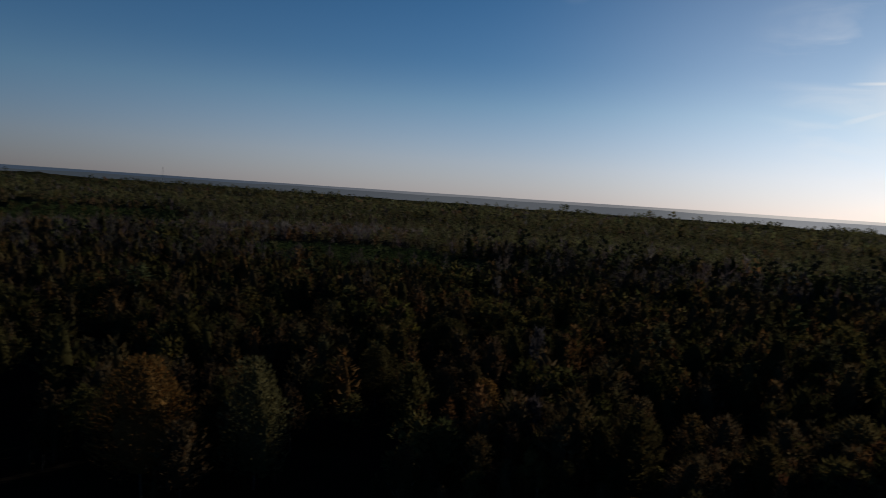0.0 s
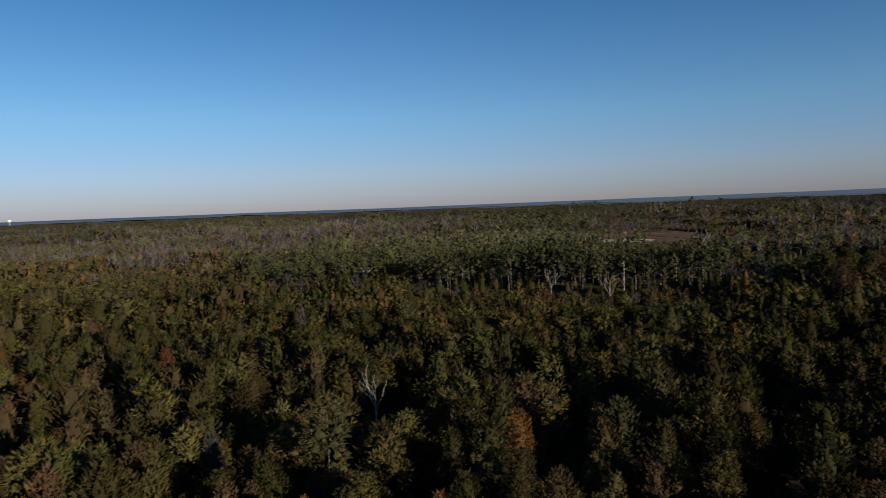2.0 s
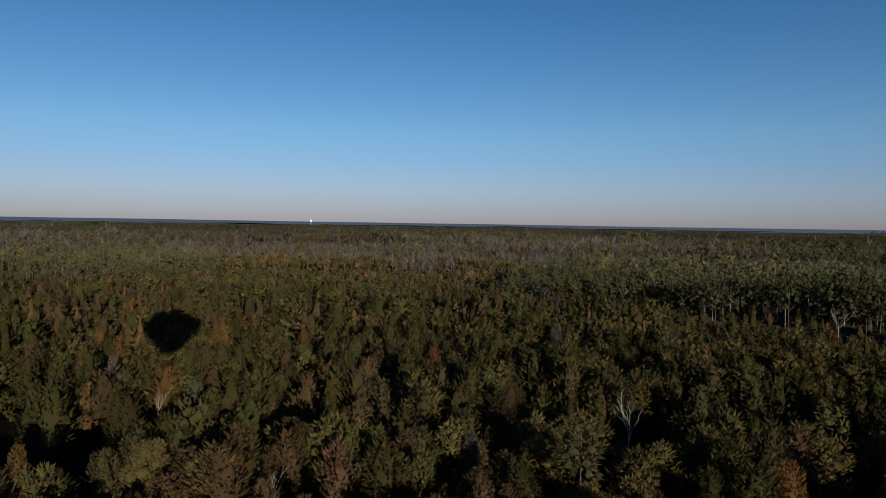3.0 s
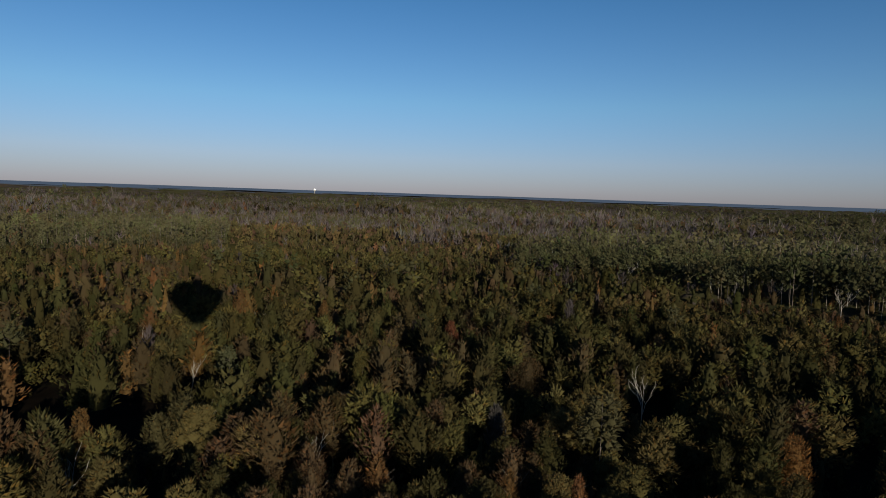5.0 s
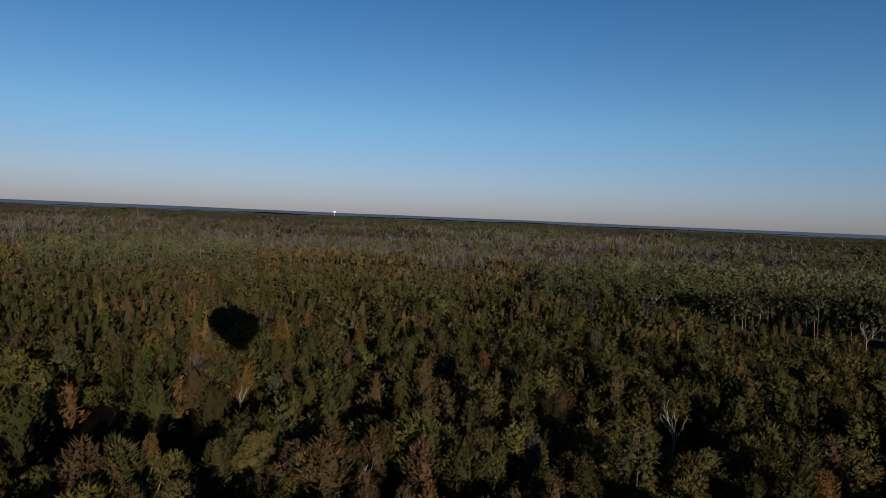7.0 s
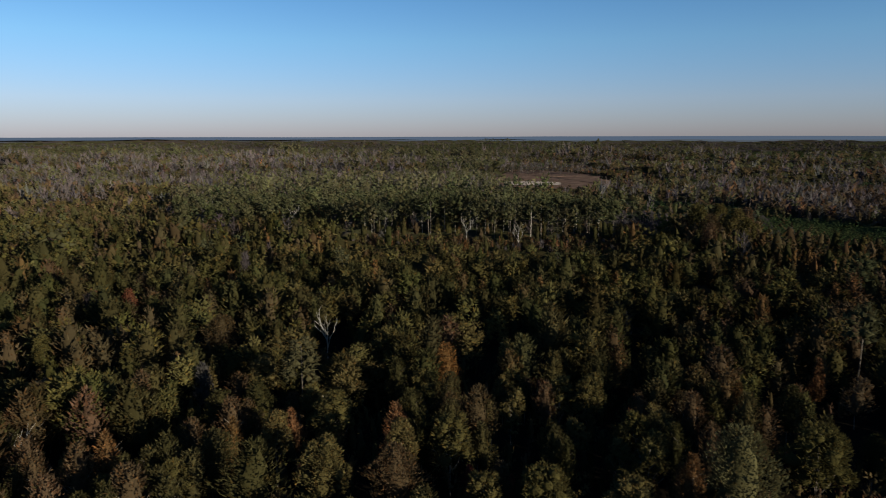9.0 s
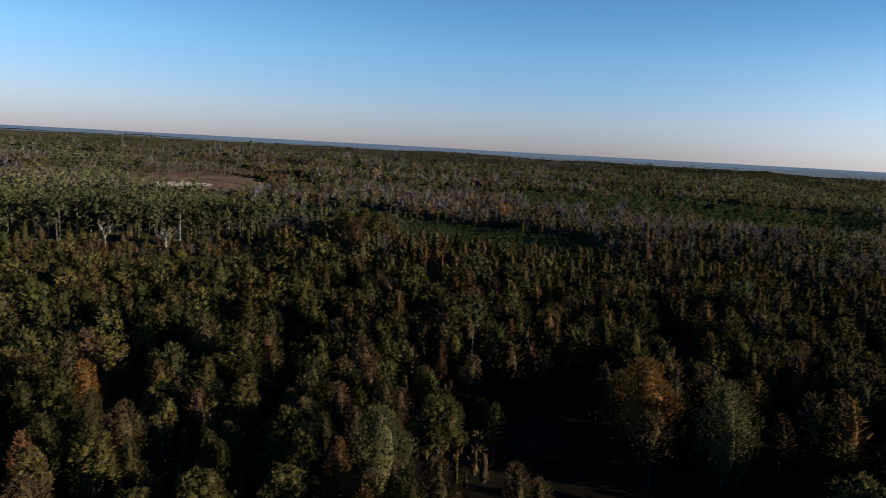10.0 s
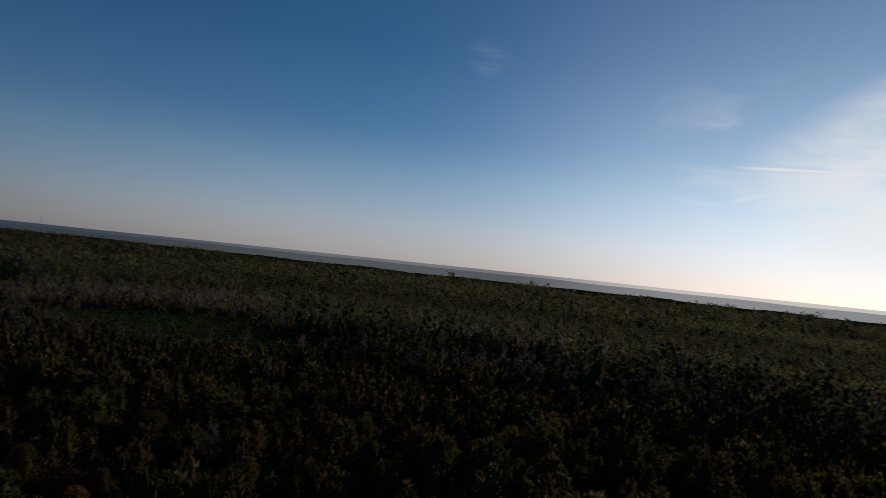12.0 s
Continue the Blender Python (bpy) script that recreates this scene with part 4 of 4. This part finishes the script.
def plant(kind, x, y, height, width, variant, turn):
    name, words = TREE_WORDS[kind]
    thing = new(name)
    s = height / HEIGHT[kind]
    thing.matrix_basis = pose(x, y, 0, 0, 0, turn) @ Matrix.Diagonal((s, s, s, 1) if variant > 9 else (s * width, s * width, s, 1))
    stem, leaves, limbs = tree_meshes_of(kind, variant, width if variant > 9 else 1.0)
    trunk = new("trunk", stem)
    trunk.parent = thing
    new("crown", leaves).parent = thing
    for limb in limbs:
        new("limb", limb).parent = trunk
    return tagged(thing, words, "tree", "trees of the wood")


rng = np.random.default_rng(11)
for i, (kind, x, y, height, width) in enumerate(HERO_TREES + MORE_TREES + OAK_TREES + EDGE_TREES):
    plant(kind, x, y, height, width, 10 + i % 5, float(rng.uniform(0, 360)))

ring = clear_of_heroes(scatter(rng, 5.7, 30, 150))
ring_az = np.degrees(np.arctan2(-(ring[:, 0] - 20), ring[:, 1] + 4))
dense = (ring[:, 1] > 100) & (ring[:, 0] > -130) & (ring[:, 0] < 80)
ring = ring[patchy(ring, 22, 31) < np.where(dense, 0.9, np.where((ring_az < 108) & (ring_az > -100), 0.54, 0.64))]
ring_d = from_line(ring)
ring_az = np.degrees(np.arctan2(-(ring[:, 0] - 20), ring[:, 1] + 4))
ring_az = np.where(ring_az < -100, ring_az + 360, ring_az)
single = (ring_d > 30) & ((ring_d > 44) | (ring[:, 0] < -20)) & (ring_d < 118) & (ring_az > -24) & (ring_az < 158)
first = ring[single]
for (x, y), k in zip(first, choose_kind(first, rng)):
    kind = KINDS[k]
    plant(kind, x, y, HEIGHT[kind] * float(np.clip(rng.normal(0.9, 0.19), 0.5, 1.3)), float(rng.uniform(0.72, 1.15)) * (1.1 if x < -30 and y < -25 else 1.0),
          int(rng.integers(0, 5)), float(rng.uniform(0, 360)))

seen_arc = (ring_az > -33) & (ring_az < 166)
woodland("near_wood", "mixed autumn wood of green, brown and rust-coloured trees", ring[~single & seen_arc], 41, leaves=780, size=0.82, blades=1, kite=False,
         lumps=11, fine=False, trunks={"grey": 5, "pine": 3, "brown": 3}, variants=6)
woodland("side_wood", "mixed wood of leafy trees", np.vstack([ring[~seen_arc], scatter(rng, 7.0, 0, 30, -180, 360)]), 42, leaves=110, size=1.1, blades=1, kite=False,
         lumps=6, fine=False, trunks={"grey": 2, "pine": 1})
band = clear_of_heroes(scatter(rng, 6.9, 150, 290, -45, 160))
band_az = np.degrees(np.arctan2(-band[:, 0], band[:, 1]))
woodland("middle_wood", "mixed autumn wood with yellow-green, brown and rust-coloured crowns", band[patchy(band, 24, 32) < np.where(band_az < 100, 0.62, 0.72)], 43, leaves=240, size=1.1,
         blades=1, kite=False, lumps=9, fine=False, trunks={"grey": 3, "pine": 1}, variants=8)
band = clear_of_heroes(scatter(rng, 7.9, 290, 600, -45, 160), 5.0)
band = band[~inside(band, PINE_FIELD)]
woodland("outer_wood", "mixed wood with pale trunks and tall pines", band[patchy(band, 40, 33) < 0.88], 44, leaves=38, size=1.65, blades=1, kite=False,
         lumps=5, fine=False, trunks={"grey": 0}, variants=8)
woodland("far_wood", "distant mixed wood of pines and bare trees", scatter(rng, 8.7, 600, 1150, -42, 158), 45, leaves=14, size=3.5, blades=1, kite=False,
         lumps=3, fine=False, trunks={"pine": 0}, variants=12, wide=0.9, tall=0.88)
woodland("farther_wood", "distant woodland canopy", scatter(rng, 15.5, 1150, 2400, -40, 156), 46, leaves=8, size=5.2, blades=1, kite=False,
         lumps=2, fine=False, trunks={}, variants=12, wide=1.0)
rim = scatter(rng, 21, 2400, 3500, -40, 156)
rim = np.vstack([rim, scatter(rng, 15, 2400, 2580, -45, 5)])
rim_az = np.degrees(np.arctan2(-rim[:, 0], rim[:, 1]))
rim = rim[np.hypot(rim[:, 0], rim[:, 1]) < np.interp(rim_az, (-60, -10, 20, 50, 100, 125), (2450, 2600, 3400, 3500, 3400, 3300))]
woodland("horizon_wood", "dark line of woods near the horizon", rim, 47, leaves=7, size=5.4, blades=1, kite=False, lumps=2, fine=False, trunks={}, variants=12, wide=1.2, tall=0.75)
woodland("surrounding_wood", "woodland around the flight path", scatter(rng, 12, 40, 500, 172, 298), 48, leaves=8, size=3.0, blades=1, kite=False,
         lumps=3, fine=False, trunks={}, variants=4)


def scatter_in(poly, step, seed):
    """Jittered places inside a field."""
    own = np.random.default_rng(seed)
    p = np.array(poly)
    lo, hi = p.min(0), p.max(0)
    g = np.stack(np.meshgrid(np.arange(lo[0], hi[0], step), np.arange(lo[1], hi[1], step)), -1).reshape(-1, 2)
    g = g + own.uniform(-0.45, 0.45, g.shape) * step
    return g[inside(g, poly)]


# the tall pines stand close along the edge of their stand
edge_xy = scatter_in(TALL_PINES[:5] + [(-424, 112), (-437, 75), (-428, 45), (-444, 0), (-454, -66)], 8.0, 67)
edge_xy = edge_xy[patchy(edge_xy, 30, 68) < 0.62]
v, f, c, m = arrange(edge_xy, np.full(len(edge_xy), 5), np.random.default_rng(53), 40, 1.4, 2, False, 7, False, {"pine": 4}, variants=10, wide=0.85, tall=1.0, stems=True)
tagged(new("pine_edge", face_mesh("pine_edge", v, f, [LEAF, BARK, GREY_BARK, PALE_BARK], tint=c, index=m)),
       "tall pines with pale bare trunks along a stand's edge", "woodland", kind="stuff")


# rows of planted young pines
rows_xy = np.array([(x + 0.25 * y, y) for y in np.arange(175, 355, 5.2) for x in np.arange(-640, -300, 4.2)]
                   + [(x + 0.3 * y, y) for y in np.arange(385, 690, 6.0) for x in np.arange(-520, -80, 5.0)])
rows_xy = rows_xy[inside(rows_xy, PINE_FIELD) | inside(rows_xy, GRASS_FIELD)]
rows_xy = rows_xy + np.random.default_rng(5).uniform(-0.5, 0.5, rows_xy.shape)
v, f, c, m = arrange(rows_xy, np.full(len(rows_xy), 6), np.random.default_rng(49), 9, 2.2, 2, False, 2, False, {}, variants=6, tall=1.15, wide=1.1)
tagged(new("pine_plantation", face_mesh("pine_plantation", v, f, [LEAF, BARK, GREY_BARK], tint=c, index=m)),
       "dark green young pines planted in rows", "plantation", kind="stuff")


low_xy = np.vstack([scatter_in(STRAW_STRIP, 11.0, 63), scatter_in(CLEARING, 26.0, 64)])
v, f, c, m = arrange(low_xy, np.full(len(low_xy), 6), np.random.default_rng(50), 9, 2.0, 2, False, 2, False, {}, variants=6, tall=0.55, wide=1.1)
tagged(new("low_scrub", face_mesh("low_scrub", v, f, [LEAF, BARK, GREY_BARK], tint=c, index=m)),
       "low green seedlings and scrub in the open fields", "scrub", kind="stuff")


# pale bare trees along the back of the clearing
bare_xy = scatter_in([(-1240, 92), (-1460, 140), (-1400, 255), (-1160, 300), (-1240, 230)], 12.0, 66)
v, f, c, m = arrange(bare_xy, np.where(np.arange(len(bare_xy)) % 4 == 3, 2, 4), np.random.default_rng(57), 14, 2.6, 1, False, 3, False, {"grey": 2}, variants=8, tall=0.8, stems=True)
tagged(new("bare_trees", face_mesh("bare_trees", v, f, [LEAF, BARK, GREY_BARK, PALE_BARK], tint=c, index=m)),
       "pale bare trees at the back of a logged clearing", "woodland", kind="stuff")


# brown and rust-coloured saplings before the tall pines and round the clearing
sapling_xy = np.vstack([scatter_in(PINE_FRONT, 5.2, 62), scatter_in([(-640, 78), (-800, 60), (-850, 190), (-650, 150)], 7.0, 69),
                        scatter_in([(-1395, 250), (-1405, 315), (-1150, 370), (-895, 320), (-905, 262), (-1150, 302)], 9.0, 70)])
v, f, c, m = arrange(sapling_xy, np.random.default_rng(54).choice(5, len(sapling_xy), p=(0.3, 0.1, 0.35, 0.15, 0.1)), np.random.default_rng(55), 40, 2.2, 1, False, 4, False, {}, variants=6, tall=0.42, wide=1.1)
tagged(new("sapling_scrub", face_mesh("sapling_scrub", v, f, [LEAF, BARK, GREY_BARK], tint=c, index=m)),
       "brown and rust-coloured saplings beside a stand of pines", "scrub", kind="stuff")


# undergrowth of shrubs below the trees
young_xy = scatter(rng, 5.0, 42, 150, -33, 165)
v, f, c, m = arrange(young_xy, choose_kind(young_xy, rng) % 4, np.random.default_rng(52), 34, 1.7, 1, False, 4, False, {}, variants=6, tall=0.45, wide=0.72)
tagged(new("young_growth", face_mesh("young_growth", v, f, [LEAF, BARK, GREY_BARK], tint=c, index=m)),
       "young green and brown trees growing between the tall ones", "undergrowth", kind="stuff")
bush_xy = scatter(rng, 8.0, 150, 290, -45, 160)
v, f, c, m = arrange(bush_xy, np.where(np.arange(len(bush_xy)) % 5 == 4, 2, 0), np.random.default_rng(51), 6, 3.2, 2, False, 2, False, {}, variants=6, tall=0.25, wide=0.85)
tagged(new("undergrowth", face_mesh("undergrowth", v, f, [LEAF, BARK, GREY_BARK], tint=c, index=m)),
       "dull green shrubs growing below the trees", "undergrowth", kind="stuff")


# ---- dead trees ----
def dead_tree(x, y, height, seed, thick=0.22):
    """A bleached bare tree: a short trunk that forks into winding branches, each with its twigs."""
    rng = random.Random(seed)
    thing = tagged(new("dead_tree"), "bleached white dead tree with bare forking branches", "tree", "dead trees")
    thing.matrix_basis = pose(x, y, 0, 0, 0, rng.uniform(0, 360))
    bm = bmesh.new()
    bend = (rng.uniform(-0.5, 0.5), rng.uniform(-0.5, 0.5))
    spots = [Vector((bend[0] * k, bend[1] * k * (1 - k / 4), height * 0.54 * k / 3 - (0.3 if k == 0 else 0))) for k in range(4)]
    for k in range(3):
        tube(bm, spots[k], spots[k + 1], thick * (1.25 - 0.2 * k), thick * (1.05 - 0.2 * k), 6)
    trunk = part("trunk", bm, PALE_BARK, thing)

    def branch(bm, start, way, length, radius, depth):
        """A branch of four bent pieces that forks on its way."""
        at = start
        for k in range(4):
            way = (way + Vector((rng.uniform(-0.38, 0.38), rng.uniform(-0.38, 0.38), rng.uniform(-0.10, 0.30)))).normalized()
            end = at + way * length / 4
            tube(bm, at, end, radius * (1 - 0.2 * k), radius * (0.8 - 0.2 * k) + 0.012, 5 if depth else 4)
            if depth and k:
                side = (way + Vector((rng.uniform(-1, 1), rng.uniform(-1, 1), rng.uniform(-0.1, 0.6)))).normalized()
                branch(bm, end, side, length * rng.uniform(0.35, 0.55), radius * 0.55, depth - 1)
            at = end

    count = 5
    for k in range(count):
        a = k * 2.4 + rng.uniform(-0.5, 0.5)
        start = spots[2].lerp(spots[3], (k + 1) / count)
        bm = bmesh.new()
        branch(bm, start, Vector((math.cos(a) * 0.36, math.sin(a) * 0.36, 1.0)).normalized(), height * rng.uniform(0.30, 0.46), thick * 0.5, 2 if height > 15 else 1)
        part("branch", bm, PALE_BARK, trunk)
    return thing


for i, (x, y, height) in enumerate(DEAD_TREES):
    dead_tree(x, y, height, 70 + i, 0.17 if i == 0 else 0.15 if height < 15 else 0.2)


# ---- buildings and towers ----
def house(x, y, turn, length, depth, wall_mat, words):
    thing = tagged(new("house"), words, "house", "far houses")
    thing.matrix_basis = pose(x, y, 0, 0, 0, turn)
    bm = bmesh.new()
    box(bm, 0, 0, 1.8, length, depth, 4.0)
    part("wall", bm, wall_mat, thing)
    bm = bmesh.new()
    e = 0.5
    pts = [bm.verts.new(p) for p in ((-length / 2 - e, -depth / 2 - e, 3.7), (length / 2 + e, -depth / 2 - e, 3.7), (length / 2 + e, depth / 2 + e, 3.7),
                                     (-length / 2 - e, depth / 2 + e, 3.7), (-length / 2 - e, 0, 6.4), (length / 2 + e, 0, 6.4))]
    for ids in ((0, 1, 5, 4), (2, 3, 4, 5), (0, 4, 3), (1, 2, 5), (3, 2, 1, 0)):
        bm.faces.new([pts[i] for i in ids])
    part("roof", bm, ROOF, thing)
    for side in (-1, 1):
        for k in range(4):
            bm = bmesh.new()
            box(bm, -length / 2 + length * (k + 0.5) / 4, side * depth / 2, 2.0, 1.2, 0.12, 1.4)
            part("window", bm, GLASS, thing)
    return thing


for x, y, turn, length, depth in ((-1697, 289, 70, 18, 10), (-1740, 318, 62, 18, 11), (-1566, 1444, 40, 18, 11),
                                  (-1642, 1511, 48, 22, 12), (-1690, 1380, 44, 16, 10)):
    house(x, y, turn, length, depth, WHITE, "white house with a grey gabled roof among trees")
house(-215, 2380, 10, 24, 14, WHITE, "white house standing out of the dark woods")


def water_tower(x, y):
    thing = tagged(new("water_tower"), "white water tower standing above the far woods", "water tower")
    thing.matrix_basis = pose(x, y, 0)
    bm = bmesh.new()
    bmesh.ops.create_uvsphere(bm, u_segments=24, v_segments=12, radius=1.0, matrix=Matrix.Translation((0, 0, 70)) @ Matrix.Diagonal((7.6, 7.6, 7.0, 1)))
    part("tank", bm, WHITE, thing)
    bm = bmesh.new()
    tube(bm, (0, 0, -0.5), (0, 0, 8), 5.0, 2.2, 16)
    tube(bm, (0, 0, 8), (0, 0, 60), 2.2, 2.2, 16)
    tube(bm, (0, 0, 60), (0, 0, 65), 2.2, 6.0, 16)
    part("column", bm, STEEL, thing)
    bm = bmesh.new()
    bmesh.ops.create_cone(bm, cap_ends=True, segments=24, radius1=8.0, radius2=8.0, depth=0.9, matrix=Matrix.Translation((0, 0, 69)))
    part("balcony", bm, STEEL, thing)
    return thing


water_tower(-3093, -2540)


def mast(x, y, height):
    thing = tagged(new("radio_mast"), "slender lattice mast above the horizon", "mast")
    thing.matrix_basis = pose(x, y, 0)
    for k in range(3):
        bm = bmesh.new()
        a = k * 2.094
        tube(bm, (math.cos(a) * 2.4, math.sin(a) * 2.4, -0.5), (math.cos(a) * 0.7, math.sin(a) * 0.7, height), 0.28, 0.2, 5)
        part("leg", bm, STEEL, thing)
    for k in range(14):
        z = height * (k + 0.5) / 14
        r = 2.4 - 1.7 * z / height
        bm = bmesh.new()
        for i in range(3):
            a, b = i * 2.094, (i + 1) * 2.094
            tube(bm, (math.cos(a) * r, math.sin(a) * r, z), (math.cos(b) * r, math.sin(b) * r, z + height / 16), 0.14, 0.14, 4)
        part("brace", bm, STEEL, thing)
    bm = bmesh.new()
    for i in range(3):
        box(bm, math.cos(i * 2.094) * 1.8, math.sin(i * 2.094) * 1.8, height - 3, 1.0, 1.0, 4.0)
    part("antenna", bm, STEEL, thing)
    return thing


mast(-1825, 3560, 104)


# ---- the balloon whose shadow lies on the wood ----
def balloon(shadow_at, along, width):
    """A balloon on the line from its shadow to the sun."""
    at = Vector(shadow_at) + SUN_DIR * along
    thing = tagged(new("hot_air_balloon"), "round hot-air balloon drifting in the low sun", "balloon")
    thing.matrix_basis = Matrix.Translation(at)
    r = width / 2
    shape = [(0.0, 0.72), (0.30, 0.70), (0.60, 0.61), (0.84, 0.43), (0.97, 0.20), (1.0, 0.0), (0.94, -0.22), (0.78, -0.48), (0.57, -0.74),
             (0.34, -1.00), (0.17, -1.20)]
    for g in range(16):
        bm = bmesh.new()
        rows = []
        for q in range(4):
            a = (g + q / 3) * 2 * math.pi / 16
            puff = 1.0 + 0.018 * math.sin(math.pi * q / 3)
            rows.append([bm.verts.new((math.cos(a) * r * s * puff, math.sin(a) * r * s * puff, r * h)) for s, h in shape])
        for a, b in zip(rows, rows[1:]):
            for k in range(len(shape) - 1):
                bm.faces.new((a[k], a[k + 1], b[k + 1], b[k])) if k else bm.faces.new((a[0], a[1], b[1]))
        bmesh.ops.remove_doubles(bm, verts=bm.verts, dist=0.001)
        part("gore", bm, CLOTH, thing)
    bm = bmesh.new()
    box(bm, 0, 0, -r * 1.5, 1.9, 1.5, 1.25, 0.12)
    part("basket", bm, WICKER, thing)
    for sx in (-1, 1):
        for sy in (-1, 1):
            bm = bmesh.new()
            tube(bm, (sx * 0.8, sy * 0.6, -r * 1.5 + 0.5), (sx * r * 0.12, sy * r * 0.12, -r * 1.20), 0.03, 0.03, 5)
            part("cable", bm, STEEL, thing)
    return thing


balloon((-194, -249.5, 16.0), 1000, 24.5)
